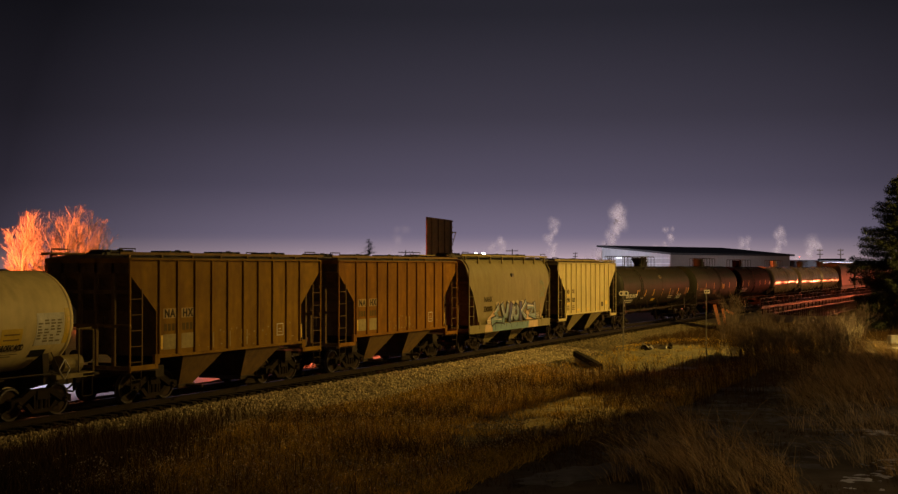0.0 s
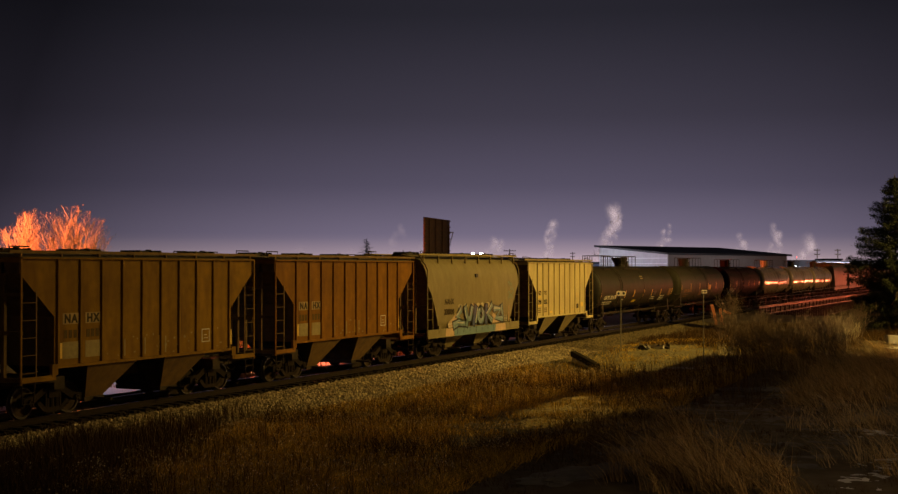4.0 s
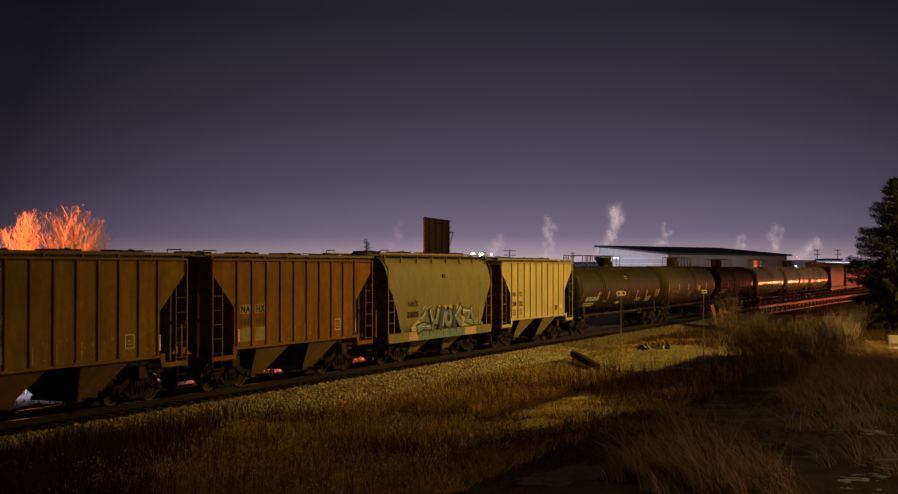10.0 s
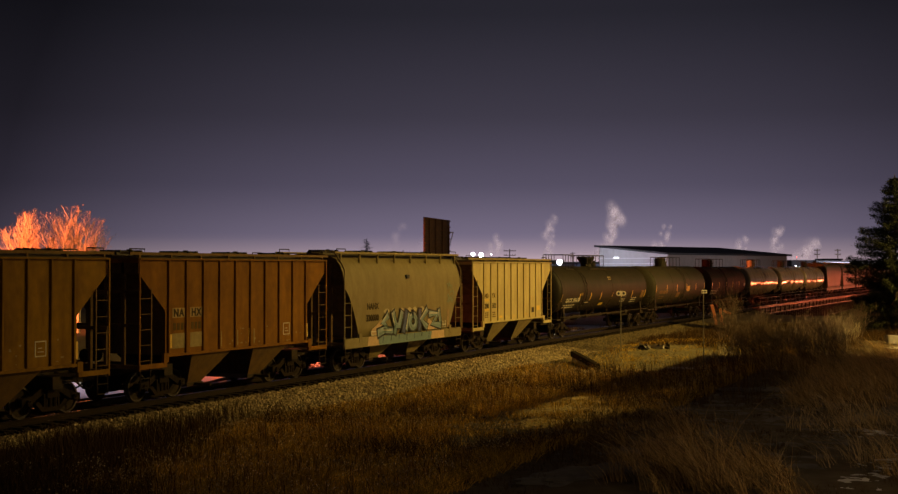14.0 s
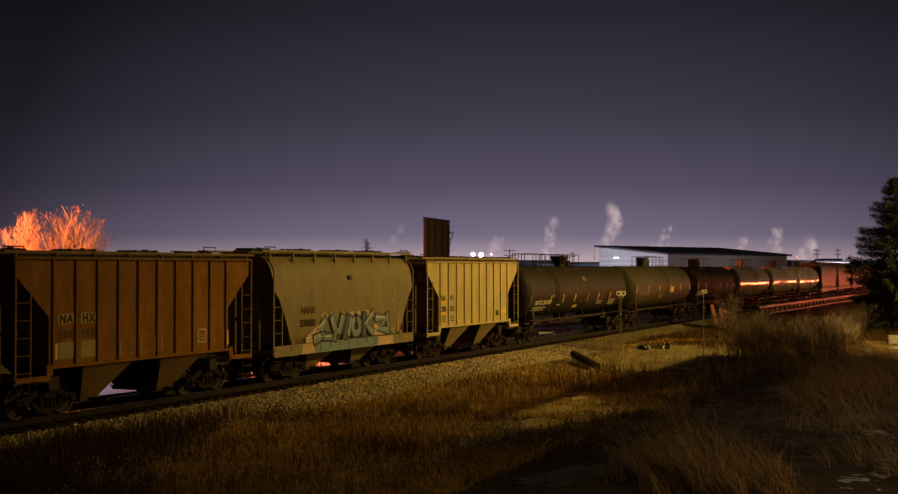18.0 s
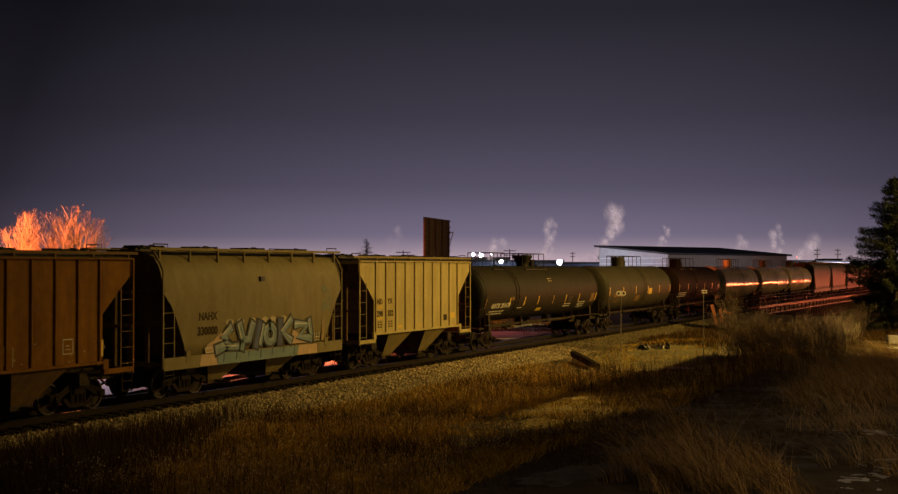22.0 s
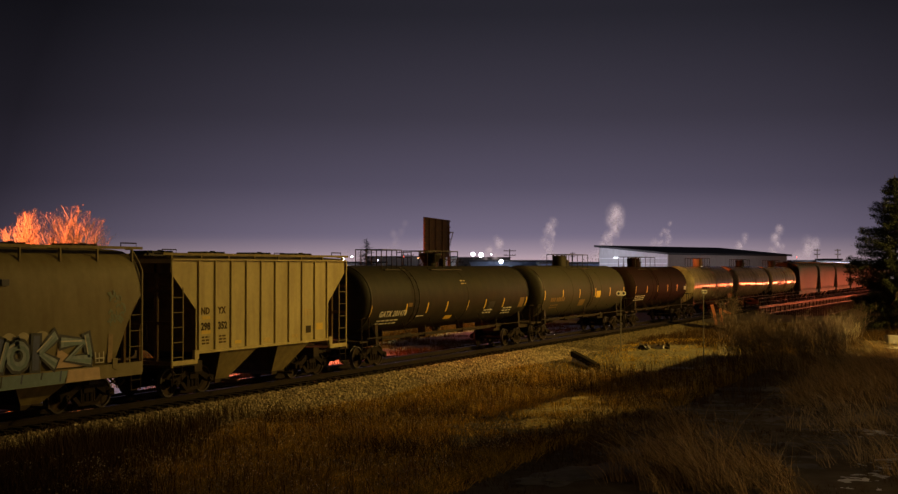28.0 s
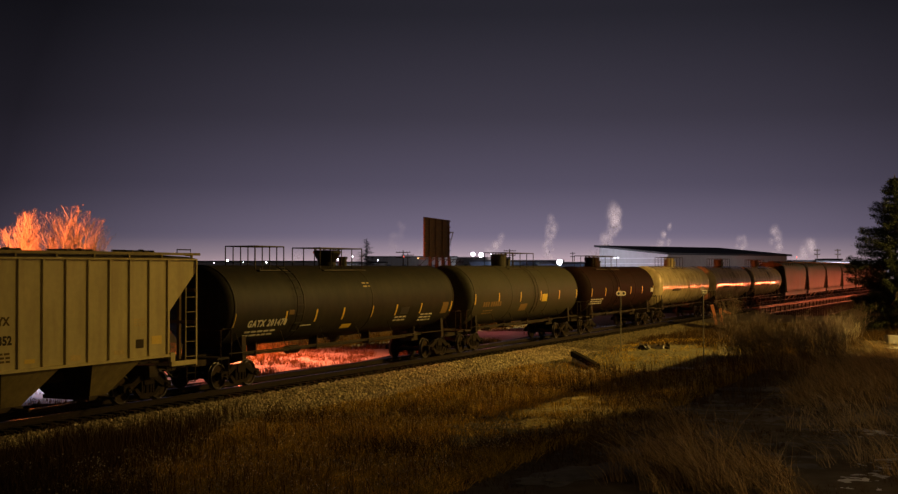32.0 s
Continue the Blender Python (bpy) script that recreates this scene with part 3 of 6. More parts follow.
def hopper(label, s, length, pitch, side_mat, roof_mat, ribs, marks="", style="rib", near=True, group="cars of the freight train"):
    """A two-bay covered hopper. style: rib (posts outside) or smooth (curved sides)."""
    c = car("hopper_car", label, s, pitch, "hopper car", group)
    L, W = length / 2, 1.58
    rib = style == "rib"
    eave, sill = 4.32, (1.40 if rib else 1.25)
    cut_top, cut_low, inset = 3.90, 2.74, 1.28
    tc = L - 1.75
    bay_mat = M_BAYTAN if side_mat in (M_TAN, M_GREY) else M_BAYBROWN
    # body shell: one closed tub with sloped ends
    bm = B()
    if rib:
        outline = [(-L, eave), (-L, cut_top), (-L + inset, cut_low), (-L + inset, sill), (L - inset, sill), (L - inset, cut_low), (L, cut_top), (L, eave)]
        prism(bm, outline, -W + 0.05, W - 0.05, "x")
    else:
        rows = []
        sect = [(W - 0.05, sill + 0.05), (W - 0.01, 1.7), (W, 2.1), (W + 0.01, 2.5), (W + 0.01, 2.9), (W, 3.3), (W - 0.03, 3.6), (W - 0.09, 3.9), (W - 0.20, 4.16), (W - 0.38, 4.38), (0.85, 4.54), (0.45, 4.60), (0.0, 4.61)]
        full = sect + [(-a, b) for a, b in sect[-2::-1]]
        for x, z in full:
            q = L if z > 3.3 else L - 1.22 * ((3.3 - z) / 2.0) ** 0.72
            rows.append((bm.verts.new((x, -q, z)), bm.verts.new((x, q, z))))
        for a, b in zip(rows, rows[1:]):
            bm.faces.new([a[0], a[1], b[1], b[0]])
        bm.faces.new([bm.verts.new(r[0].co) for r in rows])
        bm.faces.new([bm.verts.new(r[1].co) for r in rows][::-1])
        bm.faces.new([rows[0][1], rows[0][0], rows[-1][0], rows[-1][1]])
        bmesh.ops.recalc_face_normals(bm, faces=bm.faces[:])
    # end faces take a dark colour that holds both grime and their shade
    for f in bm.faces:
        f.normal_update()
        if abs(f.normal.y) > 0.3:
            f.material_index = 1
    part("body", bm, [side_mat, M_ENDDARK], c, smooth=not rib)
    # side sill, with jacking brackets and the corner platforms at the ends
    for x0, x1 in ((W - 0.06, W + 0.03), (-W - 0.03, -W + 0.06)):
        bm = B()
        if rib:
            box(bm, x0, x1, -L + inset, L - inset, sill - 0.05, sill + 0.03)
        else:
            box(bm, x0, x1, -L + 0.02, L - 0.02, 0.93, sill + 0.06)
        for sgn in (-1, 1):
            if rib:
                ya, yb = sorted((sgn * (L - inset), sgn * L))
                box(bm, x0, x1, ya, yb, 1.05, 1.19)
            ya, yb = sorted((sgn * (L - inset - 0.06), sgn * (L - inset + 0.16)))
            prism(bm, [(ya, 1.47), (ya, 1.12 + (0 if sgn < 0 else 0.08)), (yb, 1.12 + (0 if sgn > 0 else 0.08)), (yb, 1.47)], x0, x1 + 0.012, "x")
        part("side_sill", bm, side_mat, c)
    # side posts
    if rib and ribs:
        bm = B()
        prism(bm, [(0, -0.05), (0.055, -0.032), (0.055, 0.028), (0, 0.045)], sill + 0.03, eave - 0.02, "z")
        post = part("side_post", bm, side_mat, c)
        post.location = (W - 0.05, -4.0, 0)
        for i in range(1, 10):
            again(post, c, pose(W - 0.05, -4.0 + 8.0 * i / 9, 0))
        if near:
            for i in range(10):
                again(post, c, pose(-W + 0.05, -4.0 + 8.0 * i / 9, 0, 0, 0, 180))
    if rib:
        bm = B()
        for sgn in (-1, 1):
            xa, xb = sorted((sgn * (W - 0.06), sgn * (W + 0.04)))
            box(bm, xa, xb, -L, L, eave - 0.03, eave + 0.015)
            ya, yb = sorted((sgn * L, sgn * (L + 0.05)))
            box(bm, -W, W, ya, yb, eave - 0.12, eave + 0.015)
        part("top_chord", bm, side_mat, c)
        # low ridged roof
        bm = B()
        prism(bm, [(-W, eave + 0.016), (-W * 0.8, eave + 0.08), (0, eave + 0.15), (W * 0.8, eave + 0.08), (W, eave + 0.016)], -L, L, "y")
        part("roof", bm, roof_mat, c)
    # roof walk on both sides, on standing brackets
    zr = 4.47 if rib else 4.63
    xw = W - 0.10 if rib else 1.33
    foot = eave + 0.01 if rib else 4.22
    walk_mat = bay_mat
    for sgn in (-1, 1):
        bm = B()
        xa, xb = sorted((sgn * (xw - 0.34), sgn * xw))
        box(bm, xa, xb, -L - 0.32, L + 0.32, zr, zr + 0.035)
        xa, xb = sorted((sgn * (xw - 0.03), sgn * (xw + 0.012)))
        box(bm, xa, xb, -L - 0.32, L + 0.32, zr - 0.03, zr + 0.05)
        part("roof_walk", bm, walk_mat, c)
        for i in range(8):
            y = -5.3 + 1.515 * i
            if abs(y) < L - 0.05:
                bm = B()
                xa, xb = sorted((sgn * (xw - 0.05), sgn * (xw + 0.015)))
                box(bm, xa, xb, y - 0.03, y + 0.03, foot, zr)
                xa, xb = sorted((sgn * (xw - 0.25), sgn * (xw - 0.05)))
                box(bm, xa, xb, y - 0.015, y + 0.015, zr - 0.05, zr)
                part("walk_bracket", bm, walk_mat, c)
    # long loading hatches with their hinge bars
    hb = B()
    prism(hb, [(-0.36, -0.10), (-0.36, 0.03), (-0.24, 0.09), (0.24, 0.09), (0.36, 0.03), (0.36, -0.10)], -0.66, 0.66, "y")
    prism(hb, [(-0.84, -0.06), (-0.78, 0.02), (0.78, 0.02), (0.84, -0.06)], -0.30, 0.30, "x")
    for yy in (-0.5, 0.1, 0.5):
        box(hb, -0.38, 0.38, yy - 0.03, yy + 0.03, 0.03, 0.11)
    box(hb, -0.06, 0.06, 0.3, 0.42, 0.09, 0.14)
    hatch = part("hatch", hb, M_GRATE, c)
    hatch.location = (0.0, -L + 1.1, zr + 0.02)
    for i in range(1, 4):
        again(hatch, c, pose(0.0, -L + 1.1 + (2 * L - 2.2) * i / 3, zr + 0.02))
    # corner posts, ladders and grab irons
    for sx in (1, -1):
        for sgn in (-1, 1):
            bm = B()
            ya, yb = sorted((sgn * (L - 0.03), sgn * (L + 0.025)))
            xa, xb = sorted((sx * (W - 0.02), sx * (W + 0.02)))
            box(bm, xa, xb, ya, yb, 1.0, eave if rib else 3.95)
            if not rib:
                tube(bm, [(sx * W, sgn * L, 3.95), (sx * (W - 0.12), sgn * L, 4.2), (sx * (W - 0.42), sgn * (L + 0.02), 4.62)], 0.035, 5)
            part("corner_post", bm, side_mat, c)
            if sx > 0:
                yi = sgn * (L - 0.55)
                bm = B()
                box(bm, W - 0.012, W + 0.012, yi - 0.02, yi + 0.02, 1.1, 3.45 if rib else 2.75)
                for i in range(5 if rib else 4):
                    z = 1.3 + 0.46 * i
                    tube(bm, [(W + 0.01, yi, z), (W + 0.01, sgn * L, z)], 0.012, 5)
                part("ladder", bm, bay_mat, c)
                bm = B()
                grab(bm, [(W, sgn * (L - 0.05), 1.05), (W, sgn * (L - 0.06), 0.50), (W, sgn * (L - 0.48), 0.50), (W, sgn * (L - 0.5), 1.05)], 0.022)
                grab(bm, [(W, sgn * (L - 0.06), 0.78), (W, sgn * (L - 0.5), 0.78)], 0.016)
                part("stirrup_step", bm, M_UNDER, c)
    # end framing: posts and cross bars on both ends
    for sgn in (-1, 1):
        bm = B()
        for x in (-0.95, -0.3, 0.3, 0.95):
            box(bm, x - 0.05, x + 0.05, min(sgn * (L - 0.1), sgn * L), max(sgn * (L - 0.1), sgn * L), 1.05, eave - 0.1)
        for z in (1.08, 2.3, 3.3):
            box(bm, -W, W, min(sgn * (L - 0.08), sgn * (L + 0.01)), max(sgn * (L - 0.08), sgn * (L + 0.01)), z, z + 0.10)
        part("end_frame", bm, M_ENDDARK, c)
        for x in (W - 0.3, 0.3 - W):
            bm = B()
            grab(bm, [(x, sgn * (L + 0.1), zr), (x, sgn * (L + 0.1), zr + 0.15), (x, sgn * (L - 0.6), zr + 0.15), (x, sgn * (L - 0.6), zr)], 0.02)
            part("grab_iron", bm, M_UNDER, c)
    # the two discharge bays: four sloped sheets that close in on an outlet gate
    top_z = sill - 0.05 if rib else 0.98
    top_x = W - 0.05 if rib else 1.30
    for mid in (-1.72, 1.72):
        bm = B()
        ring = []
        for x, y, z in ((top_x, 1.07, top_z), (0.82, 0.36, 0.36)):
            ring.append([bm.verts.new((sx * x, mid + sy * y, z)) for sx, sy in ((1, -1), (1, 1), (-1, 1), (-1, -1))])
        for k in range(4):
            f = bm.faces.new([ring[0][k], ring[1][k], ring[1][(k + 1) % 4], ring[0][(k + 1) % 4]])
            # sheets across the car get the black steel: their shade as colour
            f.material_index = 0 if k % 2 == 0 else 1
        bm.faces.new(ring[0])
        bm.faces.new(ring[1][::-1])
        bmesh.ops.recalc_face_normals(bm, faces=bm.faces[:])
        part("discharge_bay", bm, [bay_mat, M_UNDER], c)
        bm = B()
        box(bm, -0.86, 0.86, mid - 0.42, mid + 0.42, 0.25, 0.37)
        tube(bm, [(0.86, mid, 0.31), (W - 0.1, mid, 0.31)], 0.045, 8)
        part("outlet_gate", bm, M_UNDER, c)
    # centre sill, brake gear and end platform
    bm = B()
    box(bm, -0.28, 0.28, -L - 0.1, L + 0.1, 0.80, 1.12)
    for sgn in (-1, 1):
        ya, yb = sorted((sgn * (L - inset - 0.1), sgn * (L + 0.02)))
        box(bm, -W + 0.07, W - 0.1, ya, yb, 0.98, 1.06)
        box(bm, -1.3, 1.3, sgn * tc - 0.2, sgn * tc + 0.2, 0.76, 1.1)
    part("underframe", bm, M_UNDER, c)
    bm = B()
    lathe(bm, [(-L + 0.25, 0.2), (-L + 0.85, 0.2)], "y", (-0.7, 0, 1.4), 12)
    tube(bm, [(-0.7, -L + 0.3, 1.4), (0.4, -L + 0.3, 1.8), (0.4, -L + 0.25, 2.6)], 0.025, 5)
    part("brake_gear", bm, M_UNDER, c)
    for sgn in (-1, 1):
        truck(c, sgn * tc)
    return c


def tank_car(label, s, length, pitch, R, zc, paint, dome=0.0, cages=((-2.6, 2.6),), near=True, rings=True, group="cars of the freight train", dome_r=(0.36, 0.40), strips=None, strip_angle=-5, lad_y=None, bands=None, rail_z=2.05):
    """A cylinder tank car with dished heads, dome, platform railing, walkway rail and stub sills."""
    c = car("tank_car", label, s, pitch, "tank car", group)
    L = length / 2
    h = 0.55
    prof = []
    prof = [(-L + h - h * math.cos(math.pi / 2 * i / 6), max(0.04, R * math.sin(math.pi / 2 * i / 6))) for i in range(7)]
    prof += [(-L + h + 0.03, R), (-L + h + 0.08, R)]
    body = prof + [(-a, r) for a, r in prof[::-1]]
    bm = B()
    lathe(bm, body, "y", (0, 0, zc), 48)
    part("tank", bm, paint, c, smooth=True)
    if rings:
        for y in bands or (-L + h, -L / 3, L / 3, L - h):
            bm = B()
            lathe(bm, [(y - 0.05, R + 0.001), (y - 0.04, R + 0.012), (y + 0.04, R + 0.012), (y + 0.05, R + 0.001)], "y", (0, 0, zc), 48)
            part("weld_band", bm, paint, c, smooth=True)
    zt = zc + R
    bm = B()
    r0, r1 = dome_r
    lathe(bm, [(zt - 0.12, r0), (zt + 0.14, r0), (zt + 0.40, r0 + (r1 - r0) * 0.75), (zt + 0.50, r1), (zt + 0.58, r1), (zt + 0.61, r1 * 0.8)], "z", (0, dome, 0), 24)
    for k in range(8):
        a = 2 * math.pi * k / 8
        lathe(bm, [(zt + 0.56, 0.03), (zt + 0.65, 0.03)], "z", ((r1 - 0.05) * math.cos(a), dome + (r1 - 0.05) * math.sin(a), 0), 6)
    lathe(bm, [(zt - 0.08, 0.16), (zt + 0.26, 0.16), (zt + 0.28, 0.20), (zt + 0.36, 0.20)], "z", (0.1, dome + r1 + 0.55, 0), 12)
    part("dome", bm, paint if near else M_OLIVE, c)
    for y0, y1 in cages:
        bm = B()
        tube(bm, [(0, 0, -0.38), (0, 0, 0.68)], 0.022, 5)
        upright = part("railing_post", bm, M_GRATE, c)
        upright.location = (-0.62, y0, zt)
        for i in range(1, 10):
            again(upright, c, pose(-0.62 if i < 5 else 0.62, y0 + (y1 - y0) * (i % 5) / 4, zt))
        bm = B()
        tube(bm, [(-0.62, y0, zt + 0.68), (0.62, y0, zt + 0.68), (0.62, y1, zt + 0.68), (-0.62, y1, zt + 0.68), (-0.62, y0 + 0.02, zt + 0.68)], 0.024, 5)
        part("top_rail", bm, M_GRATE, c)
        bm = B()
        for x in (-0.62, 0.62):
            box(bm, x - 0.2, x + 0.2, y0, y1, zt - 0.20, zt - 0.16)
            for i in range(3):
                y = y0 + (y1 - y0) * i / 2
                box(bm, min(x * 0.9, x * 1.2), max(x * 0.9, x * 1.2), y - 0.04, y + 0.04, zt - 0.50, zt - 0.20)
        part("platform", bm, M_GRATE, c)
    # side ladder up to the platform
    if lad_y is None:
        lad_y = cages[-1][0] * 0.5 + cages[-1][1] * 0.5
    bm = B()
    for y in (lad_y - 0.22, lad_y + 0.22):
        pts = []
        for i in range(7):
            a = radians(-40 + 105 * i / 6)
            pts.append(((R + 0.10) * math.cos(a), y, zc + (R + 0.10) * math.sin(a)))
        tube(bm, pts, 0.02, 5)
    for i in range(9):
        a = radians(-38 + 100 * i / 8)
        tube(bm, [((R + 0.1) * math.cos(a), lad_y - 0.22, zc + (R + 0.1) * math.sin(a)), ((R + 0.1) * math.cos(a), lad_y + 0.22, zc + (R + 0.1) * math.sin(a))], 0.014, 5)
    part("ladder", bm, paint, c)
    # stub sills, saddles and bolsters
    tc = L - 1.35
    for sgn in (-1, 1):
        bm = B()
        ya, yb = sorted((sgn * (L - 2.6), sgn * (L + 0.35)))
        box(bm, -0.3, 0.3, ya, yb, 0.78, 1.15)
        box(bm, -1.45, 1.45, min(sgn * (L - 0.15), sgn * (L + 0.5)), max(sgn * (L - 0.15), sgn * (L + 0.5)), 1.06, 1.13)
        prism(bm, [(-1.2, 1.75), (-1.25, 0.95), (-0.6, 0.78), (0.6, 0.78), (1.25, 0.95), (1.2, 1.75), (0.8, 1.5), (-0.8, 1.5)], sgn * tc - 0.12, sgn * tc + 0.12, "y")
        part("stub_sill", bm, M_UNDER, c)
        bm = B()
        x = 1.42
        y = sgn * (L + 0.3)
        tube(bm, [(x, sgn * (L - 0.3), 1.1), (x, sgn * (L - 0.3), rail_z), (x, y - sgn * 0.12, rail_z), (x, y, rail_z - 0.1), (x, y, 1.1)], 0.024, 6)
        tube(bm, [(-x, sgn * (L - 0.3), 1.1), (-x, sgn * (L - 0.3), rail_z), (-x, y, rail_z), (-x, y, 1.1)], 0.024, 6)
        tube(bm, [(-x, y, rail_z - 0.05), (x, y, rail_z - 0.05)], 0.02, 6)
        part("handrail", bm, M_BAYTAN if paint is M_CREAM else M_UNDER, c)
        bm = B()
        tube(bm, [(1.42, y - sgn * 0.05, 1.06), (1.42, y - sgn * 0.05, 0.5), (1.42, y - sgn * 0.45, 0.5), (1.42, y - sgn * 0.45, 1.06)], 0.02, 5)
        part("stirrup_step", bm, M_UNDER, c)
    # running rail and brake pipe along the belly
    bm = B()
    tube(bm, [(1.40, -L + 0.2, 1.22), (1.40, L - 0.2, 1.22)], 0.022, 6)
    for i in range(7):
        y = -L + 1.0 + (2 * L - 2.0) * i / 6
        tube(bm, [(1.40, y, 1.22), (R * 0.78, y, zc - R * 0.62)], 0.015, 5)
    part("side_rail", bm, paint if not near else M_UNDER, c)
    bm = B()
    tube(bm, [(0.55, -L + 2.2, 1.06), (0.55, L - 2.2, 1.06)], 0.03, 6)
    tube(bm, [(0.3, -L + 2.2, 0.98), (0.3, L - 2.2, 0.98)], 0.022, 6)
    for i in range(4):
        y = -L + 3 + (2 * L - 6) * i / 3
        box(bm, 0.25, 0.62, y - 0.03, y + 0.03, 0.95, zc - R + 0.15)
    lathe(bm, [(-3.6, 0.16), (-2.9, 0.16)], "y", (0.2, 0, 1.0), 10)
    part("brake_pipe", bm, M_UNDER, c)
    bm = B()
    lathe(bm, [(zc - R - 0.30, 0.14), (zc - R - 0.14, 0.14), (zc - R - 0.12, 0.26), (zc - R + 0.1, 0.26)], "z", (0, 0.2, 0), 14)
    part("bottom_valve", bm, M_UNDER, c)
    # reflector strips on the flank
    a = radians(strip_angle)
    strip = None
    for y in strips or [-L + h + 0.1 + (2 * L - 2 * h - 0.2) * i / 5 for i in range(6)]:
        if strip is None:
            bm = B()
            prism(bm, [(R * math.cos(q) + k, zc + R * math.sin(q)) for q, k in ((a - 0.17, 0.006), (a - 0.08, 0.006), (a, 0.006), (a + 0.08, 0.006), (a + 0.17, 0.006), (a + 0.17, -0.03), (a - 0.17, -0.03))], -0.05, 0.05, "y")
            strip = part("reflector_strip", bm, M_REFL, c, "amber reflector strip")
        else:
            strip = again(strip, c)
        strip.location = (0, y, 0)
    for sgn in (-1, 1):
        truck(c, sgn * tc)
    return c


def curved_plate(c, R, zc, y0, y1, ang0, ang1, material, name="placard", lift=0.006, label=""):
    """A plate that lies on a tank's flank between two angles (degrees)."""
    bm = B()
    n = 5
    pts = [(math.cos(radians(ang0 + (ang1 - ang0) * i / n)), math.sin(radians(ang0 + (ang1 - ang0) * i / n))) for i in range(n + 1)]
    prism(bm, [((R + lift) * a, zc + (R + lift) * b) for a, b in pts] + [((R - 0.01) * a, zc + (R - 0.01) * b) for a, b in pts[::-1]], y0, y1, "y")
    return part(name, bm, material, c, label)


HW = 1.58
# cream tank car that leads at the start
t0 = tank_car("cream-painted tank car with placards and yellow end stripe", -35.35, 15.6, 17.2, 1.37, 2.61, M_CREAM, 0.0, rail_z=2.38)
curved_plate(t0, 1.37, 2.61, 4.70, 5.45, -24, -6, M_YELLOWP, label="faded yellow placard")
for i in range(2):
    curved_plate(t0, 1.37, 2.61, 4.80, 5.35, -13 - 6 * i, -11.5 - 6 * i, M_OCHRE, "stencil", 0.010)
curved_plate(t0, 1.37, 2.61, 5.95, 6.98, -27, 10, M_WHITEP, label="pale data panel of unreadable lines")
for i in range(8):
    for k in range(4):
        if (i + 2 * k) % 7:
            curved_plate(t0, 1.37, 2.61, 6.0 + 0.24 * k, 6.17 + 0.24 * k - 0.03 * (i % 3), -23 + i * 3.4, -21.2 + i * 3.4, M_GREY, "stencil", 0.010)
th = radians(-28)
letters("cargo_name", "HYDROCHLORIC ACID", 0.25, M_DARKP, t0,
        Matrix(((0, -math.sin(th), math.cos(th), 1.376 * math.cos(th)), (0.55, 0, 0, 4.12), (0, math.cos(th), math.sin(th), 2.61 + 1.376 * math.sin(th) - 0.07), (0, 0, 0, 1))), 1.0, "dark cargo lettering")
for i in range(2):
    curved_plate(t0, 1.37, 2.61, 4.3 + 0.2 * i, 5.5 - 0.2 * i, -37 - 3 * i, -36 - 3 * i, M_GREY, "stencil")
curved_plate(t0, 1.37, 2.61, 5.95, 6.5, -43, -33, M_BLACKP, "placard")
curved_plate(t0, 1.37, 2.61, 7.02, 7.22, -26, 15, M_YELLOWP, "end_stripe")
bm = B()
for k in range(4):
    a, b = math.pi / 2 * k, math.pi / 2 * (k + 1)
    tube(bm, [(1.46, 6.9 + 0.21 * math.cos(a), 1.30 + 0.27 * math.sin(a)), (1.46, 6.9 + 0.21 * math.cos(b), 1.30 + 0.27 * math.sin(b))], 0.02, 5)
part("placard_holder", bm, M_WHITEP, t0)
bm = B()
box(bm, 0.9, 1.45, 6.6, 8.1, 1.04, 1.16)
lathe(bm, [(7.0, 0.24), (7.75, 0.24)], "y", (1.15, 0, 1.42), 14)
part("brake_cylinder", bm, M_BAYTAN, t0)


def hopper_marks(c, y0, dark, zoff=0.0):
    """Lettered boards, stencils and the inspection square of the brown hoppers."""
    for txt, yy in (("NA", y0), ("HX", y0 + 0.90)):
        panel_mark(c, HW - 0.048, yy, 2.52 + zoff, 0.64, 0.30, M_BOARDTAN, "mark_board")
        letters("reporting_mark", txt, 0.33, dark, c, on_side(HW - 0.042, yy + 0.06, 2.56 + zoff), 1.2)
        for k in range(3):
            panel_mark(c, HW - 0.046, yy + 0.05 + 0.19 * k, 2.14 + zoff, 0.13, 0.22, M_FADED, "car_number")
        panel_mark(c, HW - 0.048, yy, 1.58, 0.64, 0.46, M_PANEL, "data_panel")


